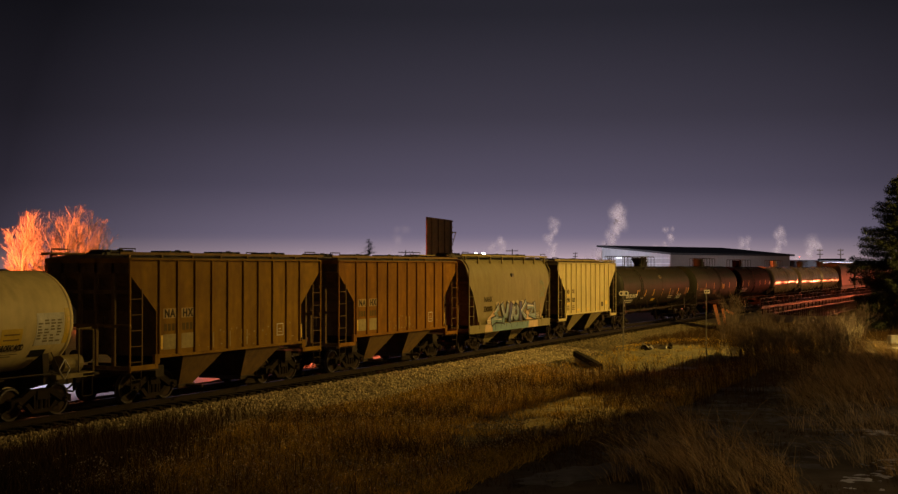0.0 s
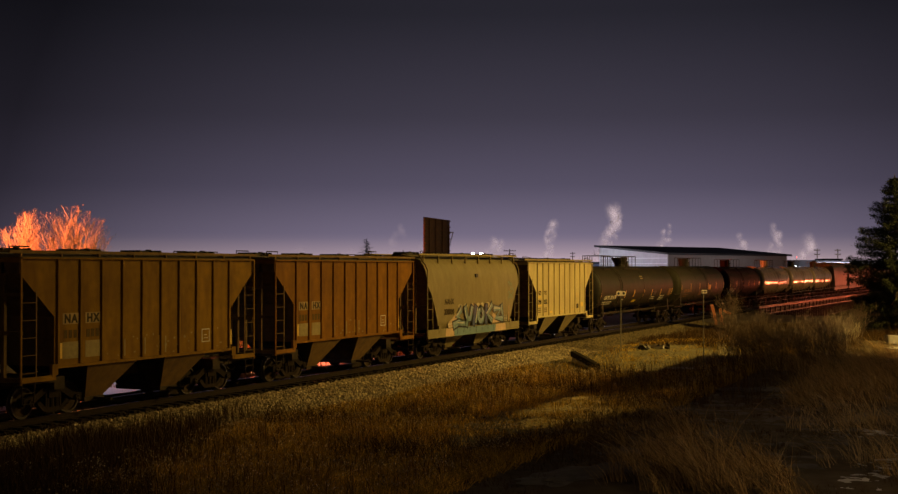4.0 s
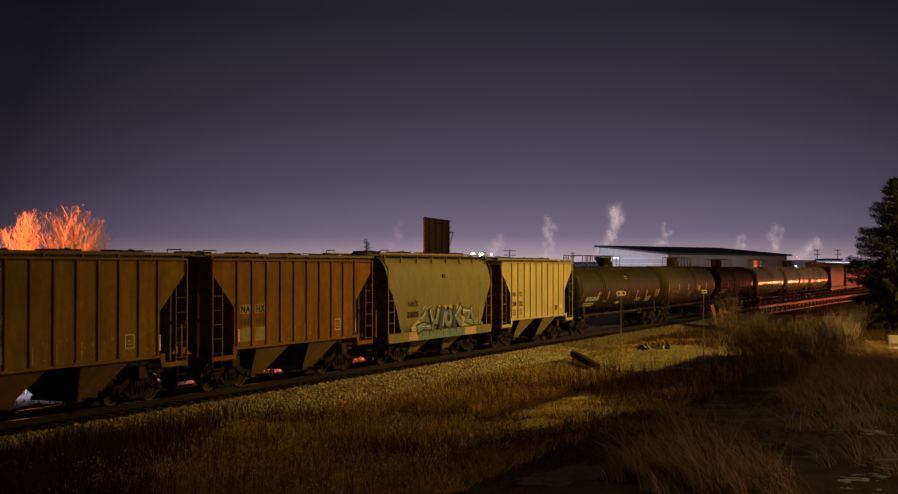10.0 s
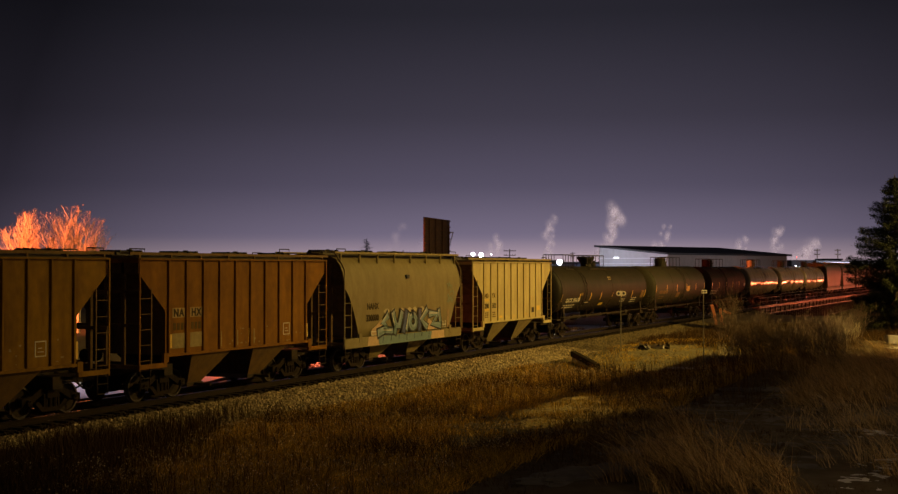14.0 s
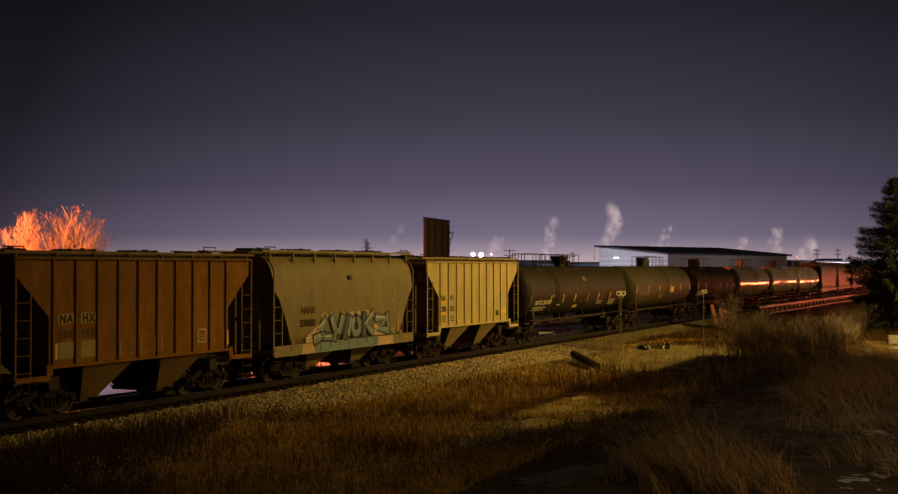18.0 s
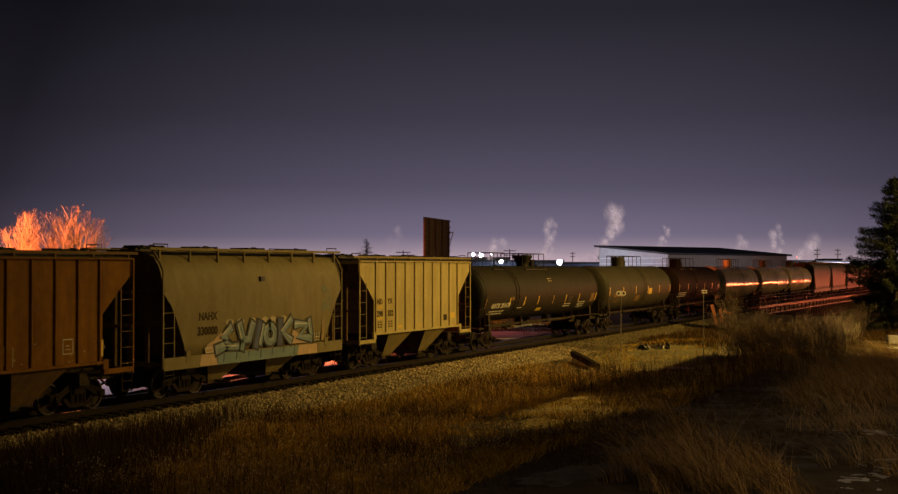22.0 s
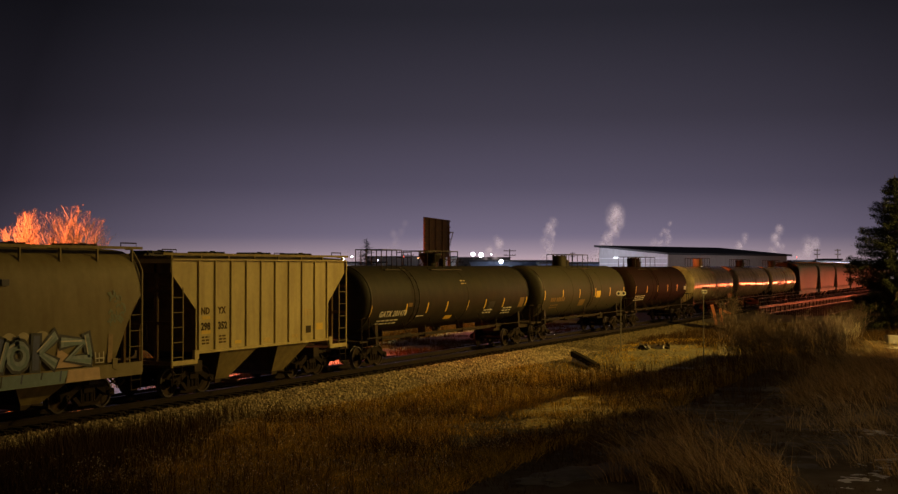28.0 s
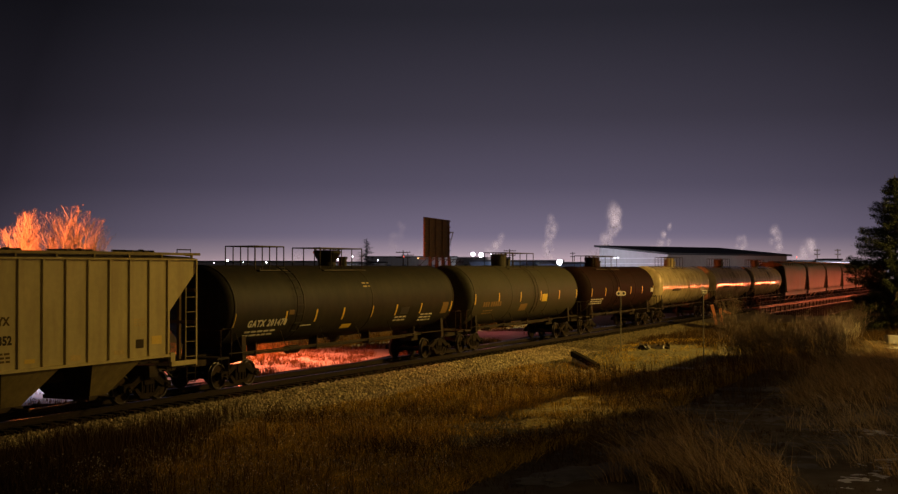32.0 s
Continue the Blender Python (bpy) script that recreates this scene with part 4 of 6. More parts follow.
h1 = hopper("brown two-bay covered hopper car with ribbed rusty sides", -20.48, 10.8, 12.24, M_BROWN, M_ROOF, 11, "")
hopper_marks(h1, -3.80, M_DARKP)
h2 = hopper("orange-brown two-bay covered hopper car with ribbed rusty sides", -8.31, 10.84, 12.24, M_ORANGE, M_ROOF, 11, "")
hopper_marks(h2, -3.80, M_DARKP)
for c in (h1, h2):
    y = 2.52
    bm = B()
    for a in ((0, 0, 0.42, 0.028), (0, 0.46, 0.42, 0.028), (0, 0, 0.028, 0.42), (0.392, 0, 0.028, 0.42)):
        box(bm, HW - 0.05, HW - 0.044, y + a[0], y + a[0] + a[2], 1.70 + a[1] * 0.85, 1.70 + a[1] * 0.85 + a[3])
    box(bm, HW - 0.05, HW - 0.044, y + 0.10, y + 0.32, 1.82, 1.84)
    box(bm, HW - 0.05, HW - 0.044, y + 0.12, y + 0.26, 1.92, 1.94)
    part("inspection_square", bm, M_WHITEP, c, "stencilled white inspection square")
    panel_mark(c, HW - 0.048, 0.36, 1.55, 0.09, 0.48, M_REFL, "reflector_strip", "amber reflector strip")
    panel_mark(c, HW - 0.048, 4.08, 1.55, 0.09, 0.48, M_REFL, "reflector_strip", "amber reflector strip")
    for yy in (-0.32, -1.24, 0.66):
        panel_mark(c, HW - 0.048, yy, 1.5, 0.05, 0.5, M_PANEL, "scuff")
    panel_mark(c, HW - 0.048, -3.9, 1.60, 0.09, 0.42, M_REFL, "reflector_strip", "amber reflector strip")
    for k in range(26):
        yy, zz = random.uniform(-2.0, 4.0), random.uniform(1.45, 2.1)
        panel_mark(c, HW - 0.0485, yy, zz, random.uniform(0.02, 0.12), random.uniform(0.015, 0.06), M_PANEL, "paint_chip")

n1 = hopper("grey smooth-sided hopper car with blue spray-painted lettering", 3.955, 10.9, 12.3, M_GREY, M_GREY, 0, "", "smooth")
letters("reporting_mark", "NAHX", 0.34, M_DARKP, n1, on_side(HW + 0.012, -3.66, 2.40), 1.0)
letters("car_number", "330000", 0.36, M_DARKP, n1, on_side(HW + 0.010, -3.72, 1.93), 1.0)


def spray(c, pts, material, name="spray_paint", x=HW + 0.026):
    """A flat patch of spray paint on the side, from an outline of (y, z)."""
    bm = B()
    prism(bm, pts, x, x + 0.003, "x")
    return part(name, bm, material, c)


# the piece: a teal base band with salmon ends on the sill, six letter-like shapes above it
spray(n1, [(-3.62, 0.955), (-2.62, 0.94), (-2.70, 1.30), (-3.55, 1.31)], M_SALMON, x=HW + 0.0315)
spray(n1, [(2.15, 0.94), (3.60, 0.94), (3.55, 1.28), (2.30, 1.28)], M_SALMON, x=HW + 0.0315)
spray(n1, [(-2.66, 0.935), (2.20, 0.935), (2.30, 1.27), (-2.76, 1.29)], M_TEALP, x=HW + 0.0315)
spray(n1, [(-3.32, 1.33), (-2.3, 1.34), (-2.2, 1.7), (-2.45, 1.98), (-2.9, 1.72), (-3.25, 1.6)], M_SALMON, x=HW + 0.02)
spray(n1, [(1.8, 1.36), (3.3, 1.34), (3.2, 1.5), (2.3, 1.7), (1.9, 1.9)], M_SALMON, x=HW + 0.02)


def stroke(c, pts, width, material, x):
    """A flat brush stroke along (y, z) points."""
    up, dn = [], []
    for i, p in enumerate(pts):
        a, b = pts[max(i - 1, 0)], pts[min(i + 1, len(pts) - 1)]
        d = Vector((b[0] - a[0], b[1] - a[1])).normalized()
        ext = d * (width * 0.4 * (-1 if i == 0 else 1 if i == len(pts) - 1 else 0))
        up.append((p[0] - d.y * width / 2 + ext.x, p[1] + d.x * width / 2 + ext.y))
        dn.append((p[0] + d.y * width / 2 + ext.x, p[1] - d.x * width / 2 + ext.y))
    bm = B()
    rows = [[bm.verts.new((x + h, q[0], q[1])) for q, h in ((a, 0), (b, 0), (b, 0.003), (a, 0.003))] for a, b in zip(dn, up)]
    for a, b in zip(rows, rows[1:]):
        for k in range(4):
            bm.faces.new([a[k], b[k], b[(k + 1) % 4], a[(k + 1) % 4]])
    bm.faces.new(rows[0])
    bm.faces.new(rows[-1][::-1])
    bmesh.ops.recalc_face_normals(bm, faces=bm.faces[:])
    return part("spray_paint", bm, material, c)


# each shape is a few black-edged strokes in pale grey-blue with navy shading and thin white edges
ring = [(0.42 + 0.30 * math.cos(2 * math.pi * k / 10 + 1.7), 1.78 + 0.28 * math.sin(2 * math.pi * k / 10 + 1.7)) for k in range(11)]
SHAPES = [
    ([(-1.98, 2.06), (-2.36, 1.82), (-1.86, 1.62), (-2.68, 1.43)], 0.30, M_BLUEP),
    ([(-2.25, 1.50), (-1.55, 1.46)], 0.20, M_BLUEP),
    ([(-1.42, 2.14), (-1.22, 1.68), (-0.88, 1.66), (-0.66, 2.14)], 0.28, M_BLUEP),
    ([(-1.20, 1.66), (-1.28, 1.40)], 0.22, M_TEALP),
    ([(-0.22, 2.16), (-0.46, 1.44)], 0.24, M_NAVY),
    ([(0.02, 2.10), (-0.20, 1.48)], 0.14, M_BLUEP),
    (ring, 0.24, M_BLUEP),
    ([(1.08, 2.18), (1.04, 1.46)], 0.24, M_NAVY),
    ([(1.74, 2.20), (1.20, 1.82), (1.72, 1.52)], 0.26, M_BLUEP),
    ([(2.12, 2.04), (2.92, 2.02), (2.28, 1.60), (3.10, 1.52)], 0.28, M_BLUEP),
    ([(3.02, 2.14), (3.14, 1.66)], 0.20, M_BLUEP),
]
for y, w in ((-1.98, 0.42), (-1.36, 0.40), (0.12, 0.40), (0.62, 0.36), (1.30, 0.44), (-0.6, 0.3)):
    spray(n1, [(y + 0.5 * w * math.cos(a) * (1 + 0.3 * math.sin(3 * a)), 2.22 + 0.17 * math.sin(a)) for a in [k * math.pi / 7 for k in range(14)]], M_OVERSPRAY, x=HW + 0.0175)
for line, w, paint in SHAPES:
    stroke(n1, line, w + 0.17, M_BLACKP, HW + 0.036)
for line, w, paint in SHAPES:
    stroke(n1, line, w, paint, HW + 0.0405)
    if paint is M_BLUEP:
        stroke(n1, [(a + 0.05, b - 0.05) for a, b in line], w * 0.42, M_TEALP, HW + 0.0445)
        stroke(n1, [(a - w * 0.42, b + 0.03) for a, b in line[:2]], 0.035, M_WHITEP, HW + 0.0485)
for k in range(7):
    stroke(n1, [(-2.3 + 0.72 * k, 1.27), (-2.34 + 0.72 * k, 1.02 + 0.05 * (k % 3))], 0.05, M_BLACKP if k % 2 else M_NAVY, HW + 0.036)
for line in ([(3.40, 1.68), (3.42, 1.40), (3.74, 1.40), (3.74, 1.68)], [(3.56, 1.66), (3.56, 1.40)], [(3.40, 1.52), (3.76, 1.52)]):
    stroke(n1, line, 0.035, M_WHITEP, HW + 0.020)
stroke(n1, [(-3.34, 1.52), (-3.30, 1.36), (-2.88, 1.36), (-2.86, 1.50), (-3.3, 1.5)], 0.035, M_WHITEP, HW + 0.024)
for k in range(26):
    y, z = 4.32 + random.uniform(-0.34, 0.34), random.uniform(2.32, 3.38)
    a = random.uniform(0, 3.14)
    stroke(n1, [(y, z), (y + 0.09 * math.cos(a), z + 0.11 * math.sin(a)), (y + 0.16 * math.cos(a + 0.7), z + 0.18 * math.sin(a + 0.7))], random.uniform(0.04, 0.08), M_FADETEAL, HW + 0.012 + 0.0002 * k)
stroke(n1, [(4.05, 2.1), (4.02, 1.45)], 0.2, M_SALMONFADE, HW + 0.012)
bm = B()
box(bm, HW - 0.06, HW + 0.02, -0.14, 0.12, 3.60, 3.76)
part("vent_plate", bm, M_BLACKP, n1)

d1 = hopper("tan two-bay covered hopper car with ribbed sides", 16.25, 10.82, 12.35, M_TAN, M_ROOF, 9, "")
for txt, zz, sz in (("ND YX", 2.58, 0.30), ("298 352", 2.08, 0.32)):
    for k, q in enumerate(txt.split()):
        letters("reporting_mark" if zz > 2.3 else "car_number", q, sz, M_FADED if zz > 2.3 else M_DARKP, d1, on_side(HW - 0.044, -3.86 + k * 0.93, zz), 1.05)
for k in range(2):
    bars(d1, HW - 0.046, -3.82 + k * 0.93, 1.62, 0.4, 0.3, 3, M_FADED)
for yq, zq, wq, hq, mq in ((-3.8, 2.41, 0.44, 0.11, M_YELLOWP), (-3.83, 1.95, 0.5, 0.11, M_YELLOWP), (-1.98, 1.55, 0.38, 0.11, M_YELLOWP), (-0.25, 1.50, 0.42, 0.16, M_OCHREPALE), (1.55, 1.56, 0.45, 0.12, M_OCHREPALE), (3.25, 1.77, 0.48, 0.25, M_YELLOWP)):
    panel_mark(d1, HW - 0.048, yq, zq, wq, hq, mq, "reflective_mark")
panel_mark(d1, HW - 0.048, 2.52, 1.69, 0.36, 0.26, M_DARKP, "data_panel")
bars(d1, HW - 0.046, 2.42, 2.34, 0.5, 0.26, 3, M_OCHREPALE)

def flank(c, R, zc, y0, y1, z0, z1, material, name="stencil", label=""):
    """A painted patch on a tank's flank between two heights."""
    return curved_plate(c, R, zc, y0, y1, math.degrees(math.asin((z0 - zc) / R)), math.degrees(math.asin((z1 - zc) / R)), material, name, 0.006, label)


def flank_letters(c, R, zc, y, z, text, size, material, spacing=1.0, label=""):
    """Lettering laid against a tank's flank at one height, reading along +y."""
    q = math.asin((z + size * 0.35 - zc) / R)
    cs, sn = math.cos(q), math.sin(q)
    return letters("reporting_mark", text, size, material, c,
                   Matrix(((0, -sn, cs, (R + 0.012) * cs + sn * size * 0.35), (1, 0, 0, y), (0, cs, sn, zc + (R + 0.012) * sn - cs * size * 0.35), (0, 0, 0, 1))), spacing, label)


def stencil_lines(c, R, zc, y0, y1, z, rows, material):
    """Small unreadable stencils as broken bars."""
    for i in range(rows):
        y, zz = y0, z - 0.13 * i
        while y < y1 - 0.1:
            w = min(random.uniform(0.16, 0.42), y1 - y)
            flank(c, R, zc, y, y + w, zz - 0.035, zz + 0.02, material)
            y += w + 0.09


k1 = tank_car("long black tank car with amber reflectors and twin railings", 32.8, 18.6, 20.4, 1.42, 2.72, M_BLACKTANK, -0.3, ((-6.4, -4.5), (-1.9, 1.45)),
              dome_r=(0.34, 0.55), strips=(-8.72, -5.5, -3.4, -1.35, 1.0, 3.15, 5.5, 8.65), strip_angle=-18, lad_y=-4.75, bands=(-8.75, -4.35, 0.95, 8.75))
flank_letters(k1, 1.42, 2.72, -7.85, 2.02, "GATX 201470", 0.35, M_WHITEP, 1.2, "white stencilled reporting mark")
stencil_lines(k1, 1.42, 2.72, -7.8, -5.9, 1.86, 2, M_WHITEP)
flank(k1, 1.42, 2.72, -5.35, -5.0, 2.38, 2.55, M_OCHRE, "placard")
flank(k1, 1.42, 2.72, -4.35, -3.55, 1.93, 1.96, M_WHITEP)
flank(k1, 1.42, 2.72, -1.1, -0.35, 1.70, 1.86, M_YELLOWP, "placard", "small yellow panel")
flank(k1, 1.42, 2.72, 3.57, 4.33, 2.08, 2.38, M_BLACKP, "placard", "black placard")
stencil_lines(k1, 1.42, 2.72, 3.25, 4.3, 1.98, 2, M_WHITEP)
stencil_lines(k1, 1.42, 2.72, 5.7, 6.95, 2.02, 3, M_WHITEP)
flank(k1, 1.42, 2.72, 7.7, 8.3, 2.0, 2.5, M_OCHRE, "placard", "dull ochre placard")
stencil_lines(k1, 1.42, 2.72, 0.35, 0.95, 3.45, 2, M_TANTANK)

k2 = tank_car("olive-grey tank car with amber reflectors and top railing", 51.45, 16.2, 17.2, 1.50, 2.66, M_OLIVE, -0.95, ((-1.4, 2.6),), dome_r=(0.40, 0.42))
for i in range(8):
    flank(k2, 1.50, 2.66, -6.4 + 0.28 * i + (0.12 if i > 2 else 0), -6.2 + 0.28 * i + (0.12 if i > 2 else 0), 2.14, 2.37, M_OCHRE, "stencil")
stencil_lines(k2, 1.50, 2.66, -6.2, -4.9, 1.95, 2, M_OCHRE)
flank(k2, 1.50, 2.66, 1.70, 2.50, 2.22, 2.62, M_YELLOWP, "placard", "orange-yellow placard")
flank(k2, 1.50, 2.66, -1.35, -0.35, 1.8, 2.16, M_OCHRE, "placard")
k3 = tank_car("dark maroon tank car with white stencils", 68.9, 15.2, 16.8, 1.46, 2.66, M_MAROON, -2.6, ((-4.2, 0.9),), dome_r=(0.44, 0.46))
stencil_lines(k3, 1.46, 2.66, -6.8, -4.4, 2.10, 3, M_WHITEP)
flank(k3, 1.46, 2.66, 6.3, 7.0, 2.35, 2.62, M_WHITEP, "placard")
for i, (s_, p_) in enumerate(((85.8, 17.4), (103.5, 17.6), (120.7, 17.4))):
    k4 = tank_car("dusty tan tank car with a clean top dome", s_, p_ - 1.6, p_, 1.50, 2.66, M_TANTANK, 0.0, ((-1.8, 1.9),), near=(i == 0), rings=(i == 0))
    curved_plate(k4, 1.50, 2.66, -4.6, -2.2, -14, -7, M_DARKP, "stencil")
    curved_plate(k4, 1.50, 2.66, 4.4, 5.9, -16, -4, M_WHITEP, "placard")
for i in range(7):
    f1 = hopper("faded reddish covered hopper car with a dark roof", 137.4 + 16.4 * i, 14.9, 16.4, M_PINK, M_ROOF, 0, "", "smooth", near=False)

# ---- bridge over the dipping street ----
bridge = thing("railway_bridge", "rust-red steel girder railway bridge with open timber deck", "bridge", kind="structure")
for x in (-1.5, 1.5):
    bm = B()
    box(bm, x - 0.02, x + 0.02, 66, 156, -2.3, -0.62)
    box(bm, x - 0.2, x + 0.2, 66, 156, -0.66, -0.60)
    box(bm, x - 0.2, x + 0.2, 66, 156, -2.34, -2.29)
    part("girder", bm, M_GIRDER, bridge)
    bm = B()
    box(bm, min(x, x + 0.16 * (1 if x > 0 else -1)), max(x, x + 0.16 * (1 if x > 0 else -1)), -0.03, 0.03, -2.29, -0.66)
    st = part("stiffener", bm, M_GIRDER, bridge)
    st.location = (0, 67, 0)
    for i in range(1, 60):
        again(st, bridge, pose(0, 67 + i * 1.5, 0))
bm = B()
box(bm, -2.15, 2.15, -0.13, 0.13, -0.60, -0.30)
bt = part("deck_tie", bm, M_TIMBER, bridge)
bt.location = (0, 66.2, 0)
for i in range(1, 149):
    again(bt, bridge, pose(0, 66.2 + i * 0.6, 0))
tilt = Matrix.Translation((0, 73, 0.34)) @ Matrix.Rotation(-0.0045, 4, "X") @ Matrix.Translation((0, -73, 0))
bm = B()
box(bm, 2.2, 2.75, 64, 158, -0.16, -0.06)
box(bm, 2.70, 2.78, 64, 158, -0.22, 0.02)
part("walkway", bm, M_GIRDER, bridge).matrix_basis = tilt
bm = B()
box(bm, 2.62, 2.74, 64, 158, -0.86, -0.74)
part("lower_beam", bm, M_GIRDER, bridge).matrix_basis = tilt
for zz in (0.40, 0.78):
    bm = B()
    tube(bm, [(2.74, 64, zz), (2.74, 158, zz)], 0.025, 5)
    part("walkway_rail", bm, M_GIRDER, bridge).matrix_basis = tilt
bm = B()
box(bm, 2.64, 2.76, -0.14, 0.14, -0.74, -0.22)
box(bm, 2.70, 2.76, -0.04, 0.04, 0.02, 0.78)
prism(bm, [(1.72, -1.72), (2.7, -0.8), (2.7, -0.9), (1.72, -1.85)], -0.06, 0.06, "y")
wp = part("walkway_post", bm, M_GIRDER, bridge)
wp.matrix_basis = tilt @ pose(0, 65, 0)
for i in range(1, 34):
    again(wp, bridge, tilt @ pose(0, 65 + i * 2.8, 0))
bm = B()
for x in (-2.1, 2.1):
    box(bm, x - 0.09, x + 0.09, 66, 156, -0.299, -0.16)
part("guard_timber", bm, M_TIMBER, bridge)
for y in (66, 156):
    bm = B()
    box(bm, -4.5, 4.5, y - 1.2, y + 0.6 if y < 100 else y + 1.6, -6.2, -2.36)
    part("abutment", bm, M_CONC, bridge)

# ---- works and yard far behind the train ----


# warehouse: local x along the long side, y across
ware = thing("warehouse", "long pale metal-clad warehouse with a low dark roof", "warehouse", at=pose(0, 0, -0.6, 0, 0, 0))
U_ = (Vector((30.3, 29.0)).normalized())      # along the eave, in view axes (right, forward)
RT, FW = Vector((0.9094, 0.4160)), Vector((-0.4160, 0.9094))
ea = RT * U_.x + FW * U_.y
near = Vector((CAM.x, CAM.y)) + FW * 235 + RT * 41.2
ware.matrix_world = Matrix(((ea.x, -ea.y, 0, near.x), (ea.y, ea.x, 0, near.y), (0, 0, 1, -0.6), (0, 0, 0, 1)))
LW, WW, HE, HR = 42.0, 16.5, 7.1, 8.6
bm = B()
prism(bm, [(0, 0), (WW, 0), (WW, HR), (0, HE)], 0, 0.3, "x")
part("gable_wall", bm, M_WALL, ware, "pale blue-lit metal gable wall")
bm = B()
prism(bm, [(0, 0), (WW, 0), (WW, HR), (0, HE)], LW - 0.3, LW, "x")
part("gable_wall", bm, M_WALL, ware)
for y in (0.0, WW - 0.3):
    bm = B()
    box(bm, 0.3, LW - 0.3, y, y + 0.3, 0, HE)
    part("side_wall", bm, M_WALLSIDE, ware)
for i in range(6):
    bm = B()
    box(bm, -0.05, -0.002, 0.1, WW - 0.1, 1.1 + i * 1.05, 1.24 + i * 1.05)
    part("cladding_rail", bm, M_TRIM, ware)
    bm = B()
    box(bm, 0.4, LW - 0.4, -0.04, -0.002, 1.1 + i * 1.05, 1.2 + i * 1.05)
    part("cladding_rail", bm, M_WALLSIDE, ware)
for a, b in (((-0.8, HE - 0.06), (WW + 0.8, HR + 0.1)),):
    bm = B()
    prism(bm, [a, b, (b[0], b[1] + 0.35), (a[0], a[1] + 0.35)], -0.7, LW + 0.7, "x")
    part("roof", bm, M_ROOFDARK, ware)
for y in (2.5, 9.5):
    bm = B()
    box(bm, -0.06, 0.0, y, y + 4, 0, 4.5)
    part("loading_door", bm, M_BLUEWALL, ware)
bm = B()
box(bm, -0.35, -0.05, 11.6, 12.7, 6.5, 6.62)
part("wall_lamp", bm, M_LAMPWALL, ware, "lit wall lamp over the door")


def block(label, x, y, w, d, h, material, turn=24.6, z=-0.6, roof=True, name="industrial_building"):
    e = thing(name, label, "building", at=pose(x, y, z, 0, 0, turn))
    bm = B()
    for a, b in ((-d / 2, -d / 2 + 0.3), (d / 2 - 0.3, d / 2)):
        box(bm, -w / 2, w / 2, a, b, 0, h)
    for a, b in ((-w / 2, -w / 2 + 0.3), (w / 2 - 0.3, w / 2)):
        box(bm, a, b, -d / 2 + 0.3, d / 2 - 0.3, 0, h)
    part("wall", bm, material, e)
    if roof:
        bm = B()
        box(bm, -w / 2 - 0.3, w / 2 + 0.3, -d / 2 - 0.3, d / 2 + 0.3, h, h + 0.4)
        part("roof", bm, M_ROOFDARK, e)
    n = max(2, int(w / 5))
    for i in range(n):
        bm = B()
        xx = -w / 2 + (i + 0.5) * w / n
        box(bm, xx - 0.7, xx + 0.7, -d / 2 - 0.05, -d / 2, h * 0.45, h * 0.7)
        part("window", bm, M_BLUEWALL, e)
    return e


def at_view(x, dist):
    """A place on the ground plan: metres to the right of the view's axis per metre of distance, and the distance."""
    p = Vector((CAM.x, CAM.y)) + FW * dist + RT * (x * dist)
    return p.x, p.y


def place(px, dist):
    return at_view((px - 784) / 2178.0, dist)


for label, px, dist, w, d, h, m in (
        ("low blue-grey shed beside the warehouse", 1000, 262, 14, 10, 5.4, M_BLUEWALL),
        ("low blue-grey shed behind the yard", 900, 300, 22, 10, 6.0, M_BLUEWALL),
        ("dark flat-roofed works building", 1402, 330, 8, 8, 6.2, M_ROOFDARK),
        ("small dark rooftop plant building", 1447, 335, 5, 6, 6.6, M_BLUEWALL),
        ("long white shed with floodlit wall", 1490, 330, 22, 10, 6.0, M_WALL),
        ("distant pale process building", 720, 420, 30, 12, 8.0, M_WALL),
        ("distant pale shed near the tanks", 600, 380, 26, 10, 6.0, M_WALL),
        ("low floodlit white shed", 450, 330, 34, 10, 6.0, M_WALL),
        ("distant pale process building block", 835, 520, 26, 12, 8.5, M_WALL)):
    x, y = place(px, dist)
    block(label, x, y, w, d, h, m)

